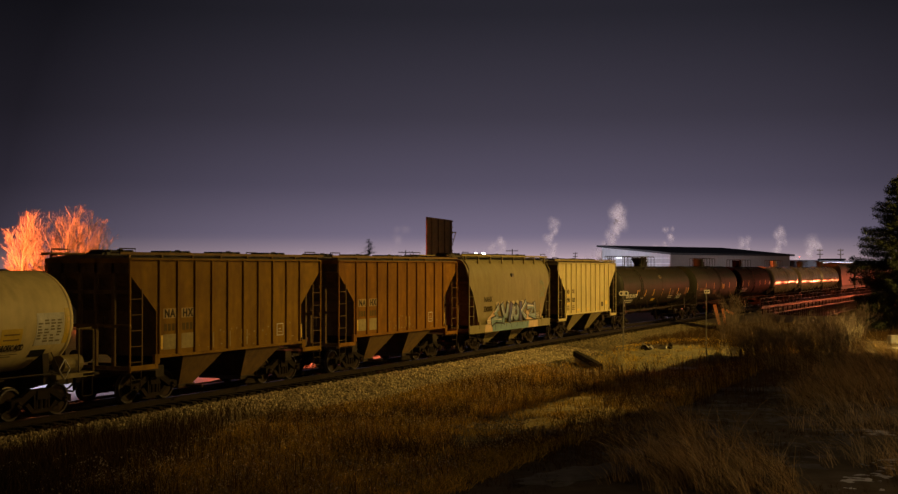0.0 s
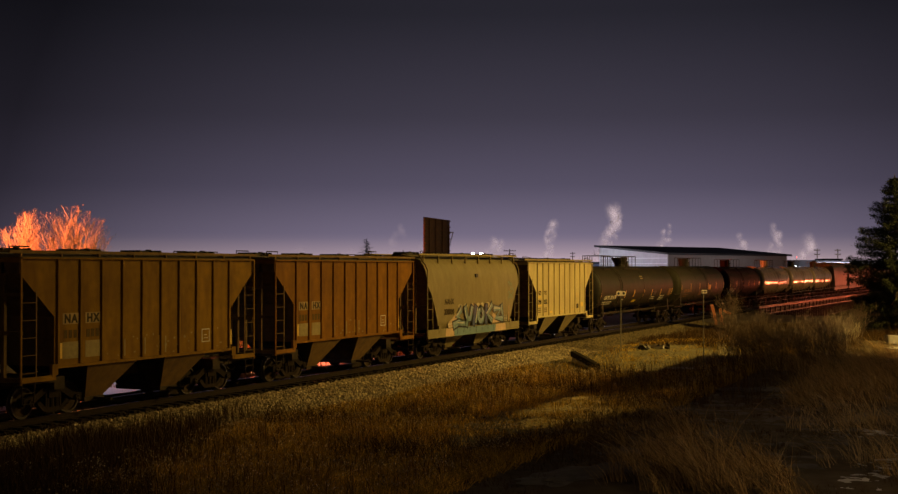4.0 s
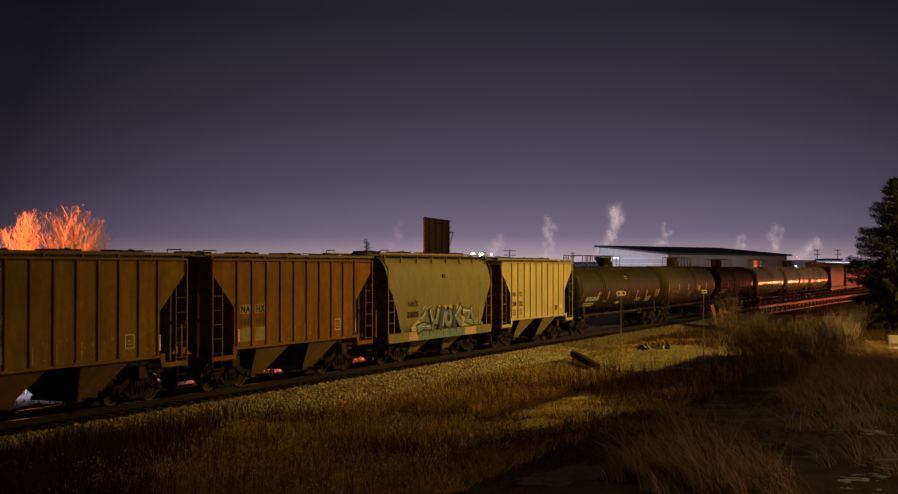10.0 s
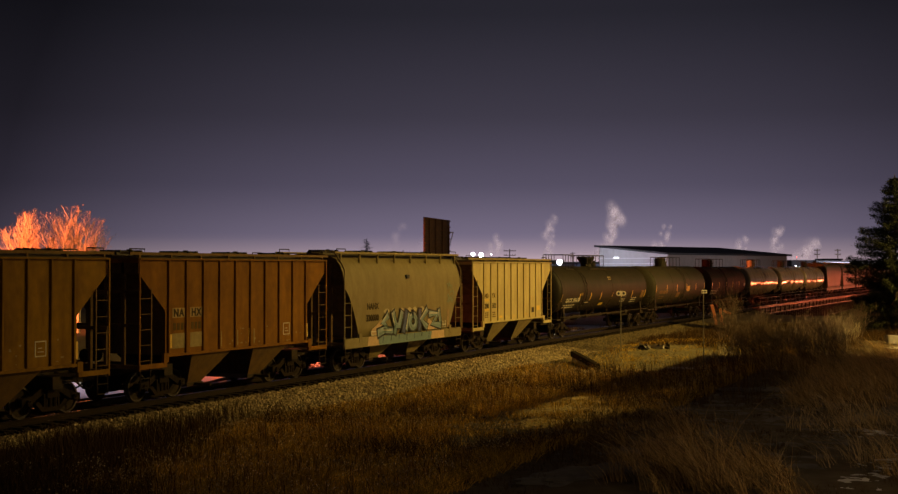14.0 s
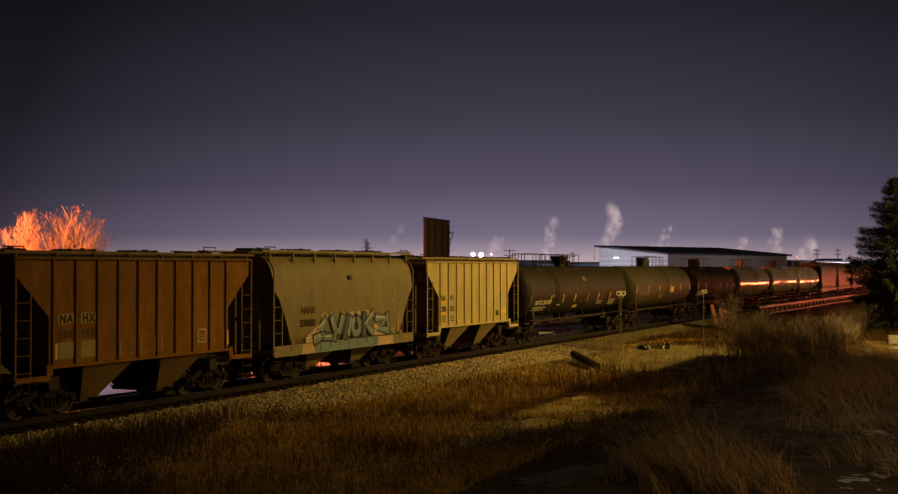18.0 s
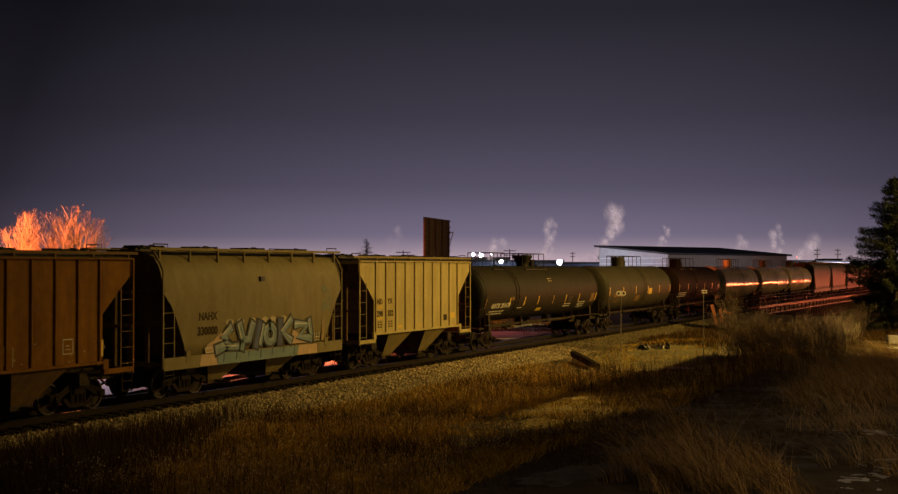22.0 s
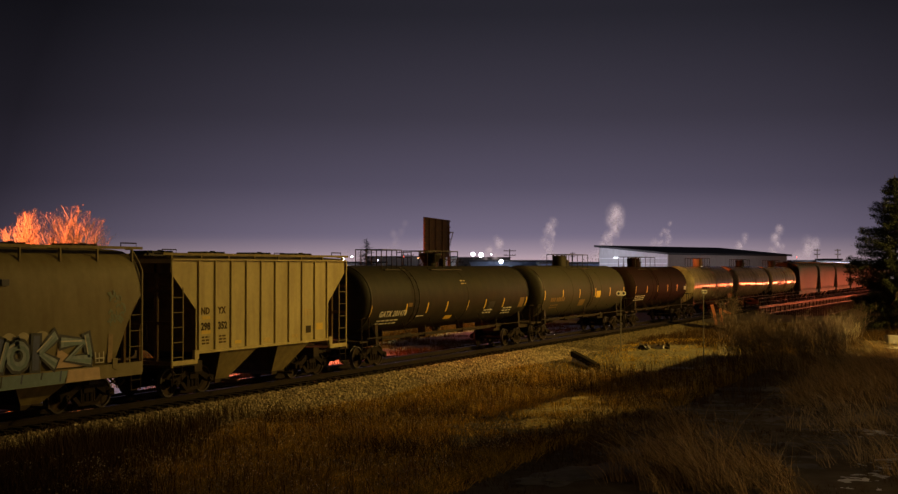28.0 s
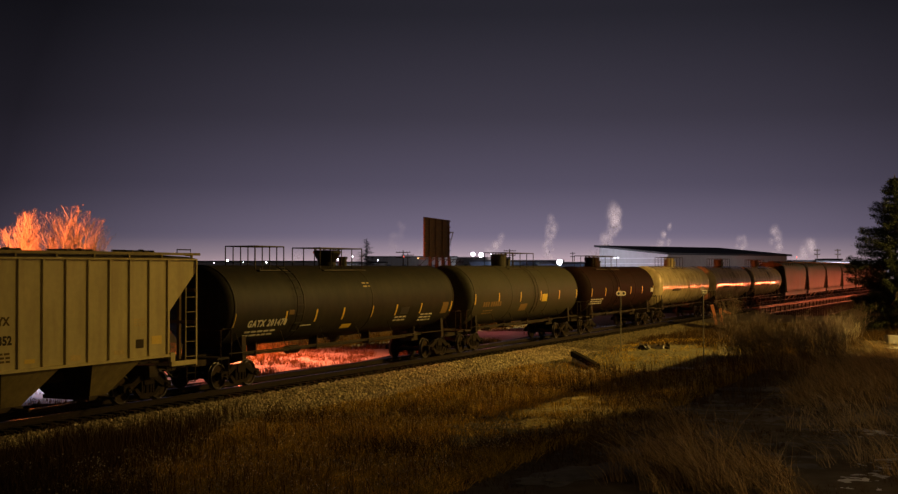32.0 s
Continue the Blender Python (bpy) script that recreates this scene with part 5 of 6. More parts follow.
for px, dist, r, z, mt, lab in ((977, 236, 0.50, 5.05, M_LAMPW, "bright white floodlight"), (397, 225, 0.22, 5.3, M_LAMPW, "white floodlight"), (374, 225, 0.12, 4.9, M_LAMPS, "white floodlight"),
                                (425, 228, 0.14, 5.0, M_LAMPS, "white floodlight"), (465, 226, 0.15, 5.0, M_LAMPW, "white floodlight"), (826, 400, 0.95, 8.3, M_LAMPW, "white floodlight"),
                                (875, 290, 0.66, 5.4, M_LAMPW, "white floodlight"), (840, 402, 1.1, 8.1, M_LAMPW, "white floodlight"), (1390, 322, 0.22, 4.4, M_LAMPS, "white floodlight"), (615, 372, 0.4, 7.2, M_LAMPS, "white floodlight"),
                                (600, 372, 0.5, 6.6, M_LAMPS, "white floodlight"), (590, 374, 0.3, 6.4, M_LAMPS, "white floodlight"), (660, 372, 0.25, 6.2, M_LAMPS, "white floodlight"),
                                (730, 400, 0.25, 7.0, M_LAMPO, "orange yard lamp"), (705, 400, 0.22, 7.6, M_LAMPR, "red warning lamp"), (1391, 500, 0.25, 8.2, M_LAMPR, "red warning lamp"), (858, 420, 0.3, 8.4, M_LAMPS, "white floodlight")):
    x, y = place(px, dist)
    e = thing("floodlight", lab + " on a steel pole", "floodlight", "yard floodlights", at=pose(x, y, -0.6))
    bm = B()
    tube(bm, [(0, 0, 0), (0, 0, z + 0.6)], 0.09, 6, 0.6)
    part("pole", bm, M_POST, e)
    bm = B()
    bmesh.ops.create_icosphere(bm, subdivisions=2, radius=r * (1.0 if px == 977 else 0.65), matrix=Matrix.Translation((0, 0, z + 0.6)))
    part("lamp_head", bm, mt, e, lab)


def utility_pole(px, dist, h, arms=2):
    x, y = place(px, dist)
    e = thing("utility_pole", "dark timber utility pole with crossarms", "utility pole", "utility poles", at=pose(x, y, -0.6, 0, 0, 24.6))
    bm = B()
    tube(bm, [(0, 0, 0), (0, 0, h)], 0.16, 6, 0.7)
    part("pole", bm, M_TIMBER, e)
    for k in range(arms):
        bm = B()
        aw = 0.8 if dist > 320 else 1.5
        box(bm, -aw, aw, -0.08, 0.08, h - 0.5 - k * 1.1, h - 0.35 - k * 1.1)
        for xx in (-aw + 0.1, -aw * 0.5, aw * 0.5, aw - 0.1):
            box(bm, xx - 0.05, xx + 0.05, -0.05, 0.05, h - 0.35 - k * 1.1, h - 0.18 - k * 1.1)
        part("crossarm", bm, M_TIMBER, e)


for px, dist, h in ((1427, 330, 9.6), (1463, 330, 9.6), (704, 260, 8.2), (712, 300, 8.0), (890, 310, 9.2), (1000, 420, 9.8), (797, 260, 6.2)):
    utility_pole(px, dist, h, 1 if px in (712, 797) else 2)

# billboard seen from behind
bx, by = place(743, 108)
cx, cy = place(787, 116)
run = Vector((cx - bx, cy - by))
bill = thing("billboard", "old rusty billboard seen from behind on steel posts", "billboard",
             at=Matrix(((run.normalized().x, -run.normalized().y, 0, bx), (run.normalized().y, run.normalized().x, 0, by), (0, 0, 1, -0.6), (0, 0, 0, 1))))
BL = run.length
zb, zt_ = 5.55, 9.05
bm = B()
box(bm, 0, BL, 0.1, 0.2, zb, zt_)
part("panel", bm, M_BOARD, bill, "rusty ribbed back of the sign face")
for i in range(7):
    bm = B()
    z = zb + 0.1 + i * (zt_ - zb - 0.2) / 6
    box(bm, 0.05, BL - 0.05, 0.0, 0.1, z - 0.05, z + 0.05)
    part("stringer", bm, M_BOARD, bill)
for i in range(4):
    bm = B()
    x = 1.0 + i * (BL - 2.0) / 3
    box(bm, x - 0.12, x + 0.12, -0.26, -0.01, 0, zb)
    part("post", bm, M_FRAME, bill)
    bm = B()
    box(bm, x - 0.07, x + 0.07, -0.12, -0.01, zb, zt_ - 0.1)
    part("back_post", bm, M_BOARD, bill)
bm = B()
box(bm, -3.0, BL + 0.4, -0.95, -0.3, zb - 0.18, zb - 0.12)
for i in range(6):
    tube(bm, [(-2.9 + i * (BL + 3.1) / 5, -0.9, zb - 0.2), (-2.9 + i * (BL + 3.1) / 5, -0.3, zb - 0.75)], 0.03, 5)
part("catwalk", bm, M_GRATE, bill)
bm = B()
tube(bm, [(BL, 0.1, zt_ - 1.1), (BL + 1.3, 0.1, zt_ - 1.1)], 0.05, 6)
tube(bm, [(BL + 1.2, 0.1, zt_ - 1.15), (BL + 0.1, 0.1, zt_ - 2.2)], 0.04, 6)
part("lamp_arm", bm, M_POST, bill)

# ---- signs and litter beside the track ----
e = thing("trackside_sign", "small white trackside sign with two black discs on a post", "sign", at=pose(5.1, 11.6, ground_z(5.1, 11.6), 0, 0, 48))
bm = B()
tube(bm, [(0, 0, -0.1), (0, 0, 3.35)], 0.032, 8)
part("post", bm, M_POST, e)
bm = B()
out = []
for k in range(24):
    a = 2 * math.pi * k / 24
    out.append(((0.16 if math.cos(a) > 0 else -0.16) + 0.15 * math.cos(a), 3.16 + 0.13 * math.sin(a)))
prism(bm, out, -0.06, -0.035, "y")
part("plate", bm, M_WHITEP, e, "white oblong plate")
for sx in (-0.17, 0.15):
    bm = B()
    lathe(bm, [(-0.068, 0.075), (-0.061, 0.075)], "y", (sx, 0, 3.16), 16)
    part("disc", bm, M_BLACKP, e, "black disc")
sx_, sy_ = place(1228, 58)
e = thing("trackside_sign", "small white trackside plate with dark bars on a post", "sign", at=pose(sx_, sy_, -0.6, 0, 0, 64))
bm = B()
tube(bm, [(0, 0, 0), (0, 0, 3.6)], 0.028, 6)
part("post", bm, M_POST, e)
bm = B()
box(bm, -0.19, 0.19, -0.06, -0.03, 3.46, 3.62)
part("plate", bm, M_WHITEP, e)
for i in range(3):
    bm = B()
    box(bm, -0.15 + i * 0.11, -0.08 + i * 0.11, -0.066, -0.061, 3.50, 3.58)
    part("bar", bm, M_DARKP, e)

e = thing("timber_beam", "dark weathered timber beam lying propped on gravel", "timber beam")
bm = B()
p0, p1 = Vector((5.35, 2.8, -0.12)), Vector((7.6, -0.4, -0.45))
d = (p1 - p0).normalized()
m = Matrix.Translation(p0) @ d.to_track_quat("Y", "Z").to_matrix().to_4x4()
box(bm, -0.13, 0.13, 0, (p1 - p0).length, -0.13, 0.13, m)
part("beam", bm, M_TIE, e)
bm = B()
for k in range(5):
    q = p0.lerp(p1, 0.08 + 0.13 * k)
    box(bm, q.x - 0.12, q.x + 0.1, q.y - 0.1, q.y + 0.1, ground_z(q.x, q.y) - 0.05, q.z - 0.1)
part("stone_prop", bm, M_CONC, e)

for k in range(15):
    e_x, e_y = place(1143 + random.uniform(-24, 24), 70.5 + random.uniform(-1.0, 1.4))
    e = thing("broken_slab", "broken pale slab lying on the gravel", "rubble", "rubble beside the track", at=pose(e_x, e_y, ground_z(e_x, e_y) + 0.10, random.uniform(-35, 35), random.uniform(-55, 55), random.uniform(0, 180)))
    bm = B()
    w, l = random.uniform(0.08, 0.20), random.uniform(0.16, 0.42)
    prism(bm, [(-w, -l), (w * 0.7, -l * 0.9), (w, l * 0.4), (w * 0.2, l), (-w * 0.8, l * 0.7)], -0.05, 0.06, "z")
    part("slab", bm, (M_CONC, M_TIE, M_TIMBER)[k % 3], e)
e = thing("weed_clump", "dark dead weed clump on the gravel", "weed", at=pose(5.4, 8.9, ground_z(5.4, 8.9)))
bm = B()
for k in range(16):
    a, r = random.uniform(0, 6.28), random.uniform(0.1, 0.35)
    tube(bm, [(0, 0, -0.02), (r * 0.5 * math.cos(a), r * 0.5 * math.sin(a), random.uniform(0.15, 0.3)), (r * math.cos(a), r * math.sin(a), random.uniform(0.15, 0.5))], 0.012, 4, 0.4)
part("stems", bm, M_DARKGRASS, e)

# leaning bridge marker boards; the red light on them is put into their colour
e = thing("bridge_marker", "two leaning marker boards in a red-lit colour", "marker", at=pose(3.4, 43.0, -0.6, 0, 0, 24))
for k, (x, lean) in enumerate(((-0.35, -14), (0.1, -9))):
    bm = B()
    box(bm, -0.12 + 0.02 * k, 0.12 - 0.02 * k, -0.03, 0.03, 0, 1.8 - 0.35 * k, pose(x + 0.45, 0.05 * k, 0, 0, lean, 0))
    part("board", bm, M_MARKER, e)
bm = B()
box(bm, -0.35, 0.3, 0.04, 0.07, 1.15, 1.35, pose(0.35, 0, 0, 0, 25, 0))
part("brace", bm, M_MARKER, e)

# concrete blocks and lit snow strip beside the spruce
for k, (x, y, w) in enumerate(((18.6, 24.6, 0.9), (19.6, 25.4, 0.8), (19.1, 24.9, 0.6))):
    e = thing("concrete_block", "pale concrete block on the verge", "concrete block", "concrete blocks", at=pose(x, y, ground_z(x, y) - 0.03 + (0.55 if k == 2 else 0), 0, 0, 24 + 12 * k))
    bm = B()
    box(bm, -w, w, -0.35, 0.35, 0, 0.55)
    bmesh.ops.bevel(bm, geom=bm.edges[:], offset=0.05, segments=2, affect="EDGES")
    part("block", bm, M_CONC, e)

# ---- unseen stepped wall outside the view, added between lamp and field to cast shade ----
house = thing("unseen_shade_wall", "unseen plain pale wall added to shade the verge", "house", kind="structure", at=pose(0, 0, -0.6))
bm = B()
box(bm, 27.0, 27.3, -95, -6.4, 0, 10.95)
part("wall", bm, M_CONC, house)
bm = B()
box(bm, 27.0, 27.3, -6.4, 1.8, 0, 10.2)
part("wall", bm, M_CONC, house)
bm = B()
box(bm, 27.0, 27.3, 1.8, 14, 0, 12.1)
part("wall", bm, M_CONC, house)
bm = B()
box(bm, 27.0, 27.3, 14, 16, 0, 12.1)
part("wall", bm, M_CONC, house)

# unseen rail added on top to throw the thin shade line
bm = B()
box(bm, 27.0, 27.15, -3.9, 1.8, 11.85, 12.05)
box(bm, 27.0, 27.1, -3.9, -3.8, 10.2, 11.85)
part("shade_rail", bm, M_CONC, house)

# ---- steam ----
puffs = []


def plume(px, dist, z0, height, width, lean, count, material, label):
    """A steam plume of separate billowing puffs above its source."""
    x, y = place(px, dist)
    e = thing("steam_plume", label, "steam", "steam plumes", at=pose(x, y, 0))
    width, phase = width * 0.62, random.uniform(0, 6)
    count, z0, height = int(count * 3.2) + 1, -0.6, height + z0 + 0.6
    for k in range(count):
        f = (k + 0.1) / count
        r = width * (0.45 + 0.55 * f) * random.uniform(0.65, 1.3)
        bm = B()
        bmesh.ops.create_icosphere(bm, subdivisions=3, radius=r)
        seed = random.uniform(0, 50)
        for v in bm.verts:
            n = noise.noise(v.co.normalized() * 1.7 + Vector((seed, 0, 0))) + 0.5 * noise.noise(v.co.normalized() * 4.0 + Vector((0, seed, 0)))
            v.co *= 1 + 0.42 * n
            v.co.z *= 1.35
        bmesh.ops.delete(bm, geom=[q for q in bm.faces if q.calc_center_median().y > 0.1 * r], context="FACES")
        side = lean * f ** 1.4 * height + (0.45 * math.sin(phase + 7 * f) + random.uniform(-0.3, 0.3)) * width * (0.4 + f)
        at = (RT.x * side + random.uniform(-0.2, 0.2) * width, RT.y * side + random.uniform(-0.2, 0.2) * width, z0 + height * f)
        o = part("puff", bm, material, e, smooth=True)
        o.matrix_basis = pose(*at, 0, 0, 24.58)
        puffs.append((o, at))


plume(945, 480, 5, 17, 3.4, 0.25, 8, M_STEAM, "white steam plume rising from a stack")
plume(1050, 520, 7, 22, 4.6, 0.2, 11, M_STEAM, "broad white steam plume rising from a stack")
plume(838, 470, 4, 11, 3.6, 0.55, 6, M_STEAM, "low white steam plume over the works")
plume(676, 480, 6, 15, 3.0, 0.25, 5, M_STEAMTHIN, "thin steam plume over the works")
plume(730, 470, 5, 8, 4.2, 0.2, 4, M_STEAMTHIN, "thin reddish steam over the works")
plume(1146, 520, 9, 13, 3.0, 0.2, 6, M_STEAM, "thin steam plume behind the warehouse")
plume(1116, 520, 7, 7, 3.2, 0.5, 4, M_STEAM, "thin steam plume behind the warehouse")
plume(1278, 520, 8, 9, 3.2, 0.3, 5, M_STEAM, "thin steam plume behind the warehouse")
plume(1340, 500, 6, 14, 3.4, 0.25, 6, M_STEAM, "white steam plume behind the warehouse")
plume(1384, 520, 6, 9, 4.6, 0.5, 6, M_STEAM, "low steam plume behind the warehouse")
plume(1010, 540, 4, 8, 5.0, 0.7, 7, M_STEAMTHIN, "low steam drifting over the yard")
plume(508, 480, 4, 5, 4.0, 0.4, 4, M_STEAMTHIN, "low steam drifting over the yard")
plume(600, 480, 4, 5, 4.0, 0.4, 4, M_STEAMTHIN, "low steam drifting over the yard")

# ---- trees ----


def grow(lines, p, d, length, r, depth, spread, rise, forks=(3, 4), jitter=0.2, low=-0.3):
    """Collects the limbs and twigs of a forking branch as (points, radius)."""
    pts, q, v = [p], p.copy(), d.copy()
    for i in range(3):
        v = (v + Vector((random.uniform(-1, 1), random.uniform(-1, 1), random.uniform(-0.6, 1) * 0.8 + rise)) * jitter).normalized()
        q = q + v * (length / 3)
        pts.append(q.copy())
    lines.append((pts, r))
    if depth == 0:
        return
    for k in range(random.randint(*forks)):
        f = random.choice((1, 2, 2, 3)) if k else 3
        a = Vector((random.uniform(-1, 1), random.uniform(-1, 1), random.uniform(low, 1))).normalized()
        grow(lines, pts[f], (v * (1 - spread) + a * spread).normalized(), length * random.uniform(0.55, 0.85), r * 0.55, depth - 1, spread, rise, forks, jitter, low)


def twigs(lines, v, f):
    """Thin twigs as narrow tapering strips."""
    for pts, r in lines:
        a = random.uniform(0, 3.1416)
        w = Vector((math.cos(a), math.sin(a), 0.2)) * (max(r * 0.55, 0.008) if r < 0.03 else r)
        n = len(v)
        for k, p in enumerate(pts):
            q = w * (1 - 0.22 * k)
            v += [p - q, p + q]
        f += [(n + 2 * k, n + 2 * k + 1, n + 2 * k + 3, n + 2 * k + 2) for k in range(len(pts) - 1)]


def shoot(lines, p, d, length, r, level):
    """A straightish shoot that bends upwards, with side shoots along it; collects (points, radius)."""
    pts, q, v = [p], p.copy(), d.copy()
    for i in range(4):
        v = (v + Vector((random.uniform(-0.12, 0.12), random.uniform(-0.12, 0.12), 0.05 + random.uniform(-0.05, 0.08)))).normalized()
        q = q + v * (length / 4)
        pts.append(q.copy())
    lines.append((pts, r))
    if level == 0:
        return
    n = (0, 9, 9, 9)[level]
    for k in range(n):
        t = 0.22 + 0.76 * (k + random.random()) / n
        i = min(3, int(t * 4))
        c = pts[i].lerp(pts[i + 1], t * 4 - i)
        side = v.orthogonal().normalized()
        side.rotate(Matrix.Rotation(random.uniform(0, 6.283), 3, v))
        ang = radians(random.uniform(24, 46))
        shoot(lines, c, (v * math.cos(ang) + side * math.sin(ang)).normalized(), length * (0.56 - 0.24 * t) * random.uniform(0.75, 1.15), r * 0.5, level - 1)


def bare_tree(px, dist, h, wide, label):
    """A leafless tree: a trunk, a fan of long limbs that end on a rounded crown, and fine twigs."""
    x, y = place(px, dist)
    e = thing("bare_tree", label, "tree", "bare trees behind the train", at=pose(x, y, -0.6))
    bm = B()
    tube(bm, [(0, 0, 0), (0.08, 0.04, h * 0.25), (0.0, 0.08, h * 0.55)], 0.19, 8, 0.5)
    part("trunk", bm, M_BARK, e)
    v, f = [], []
    for k in range(15):
        a = 2.4 * k + random.uniform(-0.3, 0.3)
        th = radians(6 + 62 * ((k * 7) % 15) / 15)
        z0 = h * random.uniform(0.34, 0.52)
        reach = 0.92 / math.sqrt((math.sin(th) / wide) ** 2 + (math.cos(th) / ((h - z0) * 0.93)) ** 2)
        lines = []
        shoot(lines, Vector((0.0, 0.06, z0)), Vector((math.sin(th) * math.cos(a), math.sin(th) * math.sin(a), math.cos(th))), reach, 0.042, 3)
        bm = B()
        for pts, r in lines:
            if r > 0.02:
                tube(bm, pts, r, 5, 0.5)
        part("limb", bm, M_BARK, e)
        for pts, r in lines:
            if r <= 0.02 and pts[4].z < h * 0.985:
                w = Vector((random.uniform(-1, 1), random.uniform(-1, 1), 0.2)).normalized() * (0.011 if r > 0.015 else 0.0065 if r > 0.008 else 0.0045)
                n = len(v)
                v += [pts[0] - w, pts[0] + w, pts[2] + w * 0.7, pts[2] - w * 0.7, pts[4]]
                f += [(n, n + 1, n + 2, n + 3), (n + 3, n + 2, n + 4)]
    raw("crown", v, f, M_BARK, e)


for px, dist, h, wide in ((33, 84, 8.9, 1.35), (56, 87, 8.7, 1.3), (100, 85, 9.2, 1.6), (136, 88, 8.9, 1.5), (160, 91, 8.4, 1.2)):
    bare_tree(px, dist, h, wide, "leafless tree lit bright orange from below")


def conifer(px, dist, h, rad, label, needle, dense, zbase=-0.6, low=0.06):
    x, y = place(px, dist)
    e = thing("spruce_tree", label, "tree", at=pose(x, y, zbase))
    bm = B()
    tube(bm, [(0, 0, 0), (0.03, 0, h * 0.5), (0, 0.02, h)], 0.02 * h, 8, 0.08)
    part("trunk", bm, M_TRUNK, e)
    v, f = [], []
    tiers = int(dense * h)
    for i in range(tiers):
        t = low + (1 - low) * i / tiers
        z = h * t
        reach = rad * (1 - t) ** 0.8 + 0.15
        for k in range(int(4 + 5 * (1 - t))):
            a = random.uniform(0, 6.283)
            L_ = reach * random.uniform(0.55, 1.12)
            droop = random.uniform(0.12, 0.4)
            steps = max(3, int(L_ / 0.14))
            for j in range(steps):
                g = (j + 0.6) / steps
                cx_, cy_, cz_ = L_ * g * math.cos(a), L_ * g * math.sin(a), z - droop * L_ * g + 0.18 * L_ * g * g
                for q in range(11 if h > 9.5 else 5):
                    w = 0.05 + 0.08 * (1 - g) * random.random()
                    b = random.uniform(0, 6.283)
                    u1 = Vector((math.cos(b), math.sin(b), random.uniform(-0.9, 0.25))) * random.uniform(0.10, 0.26)
                    u2 = Vector((-math.sin(b), math.cos(b), random.uniform(-0.6, 0.6))) * w * 0.5
                    p = Vector((cx_ + random.uniform(-0.14, 0.14), cy_ + random.uniform(-0.14, 0.14), cz_ + random.uniform(-0.12, 0.06)))
                    n = len(v)
                    v += [p, p + u1 * 0.6 + u2, p + u1, p + u1 * 0.6 - u2]
                    f.append((n, n + 1, n + 2, n + 3))
    raw("crown", v, f, needle, e)
    return e




def old_spruce(px, dist, h, rad, low, label):
    """A big ragged spruce: separate heavy boughs with hanging needle sprays and gaps between them."""
    x, y = place(px, dist)
    e = thing("spruce_tree", label, "tree", at=pose(x, y, -0.6))
    bm = B()
    tube(bm, [(0, 0, 0), (0.05, 0, h * 0.3), (0, 0.03, h * 0.65), (0, 0, h)], 0.2, 8, 0.12)
    part("trunk", bm, M_TRUNK, e)
    v, f = [], []
    bm = B()
    z = h * low
    while z < h * 0.985:
        t = z / h
        reach = rad * min(1.0, (1 - t) / 0.58) ** 0.85 + 0.12
        a0 = random.uniform(0, 6.283)
        n_b = 7 if t < 0.8 else 5
        for k in range(n_b):
            a = a0 + 6.283 * k / n_b + random.uniform(-0.35, 0.35)
            L_ = reach * random.choice((0.5, 0.7, 0.85, 1.0, 1.08)) * random.uniform(0.9, 1.05)
            up = random.uniform(-0.05, 0.16) - 0.28 * (1 - t)
            pts = [Vector((L_ * g * math.cos(a), L_ * g * math.sin(a), z + up * L_ * g + 0.12 * L_ * g * g + random.uniform(-0.03, 0.03))) for g in (0, 0.35, 0.7, 1.0)]
            tube(bm, pts, 0.035 * (1.2 - t), 4, 0.3)
            steps = max(3, int(L_ / 0.12))
            for j in range(steps):
                g = 0.12 + 0.9 * (j + 0.5) / steps
                c = Vector((L_ * g * math.cos(a), L_ * g * math.sin(a), z + up * L_ * g + 0.12 * L_ * g * g))
                fat = 0.08 + 0.20 * math.sin(min(1.0, g) * 2.6) * min(1.0, L_ / 1.4)
                for q in range(62):
                    b = random.uniform(0, 6.283)
                    p = c + Vector((random.gauss(0, fat * 0.5), random.gauss(0, fat * 0.5), random.gauss(-fat * 0.5, fat * 0.5)))
                    u1 = Vector((math.cos(b), math.sin(b), random.uniform(-1.1, 0.3))) * random.uniform(0.07, 0.16)
                    u2 = Vector((-math.sin(b), math.cos(b), random.uniform(-0.6, 0.6))) * random.uniform(0.018, 0.04)
                    n = len(v)
                    v += [p, p + u1 * 0.6 + u2, p + u1, p + u1 * 0.6 - u2]
                    f.append((n, n + 1, n + 2, n + 3))
        z += random.uniform(0.34, 0.6) * (1.15 - 0.5 * t)
    part("boughs", bm, M_TRUNK, e)
    raw("crown", v, f, M_NEEDLE, e)
    return e


old_spruce(1563, 85, 11.0, 3.05, 0.10, "tall dark ragged spruce tree beside the tracks")
conifer(640, 200, 9.4, 4.6, "distant spruce tree in a hazy blue-grey colour", M_FARTREE, 4.0)


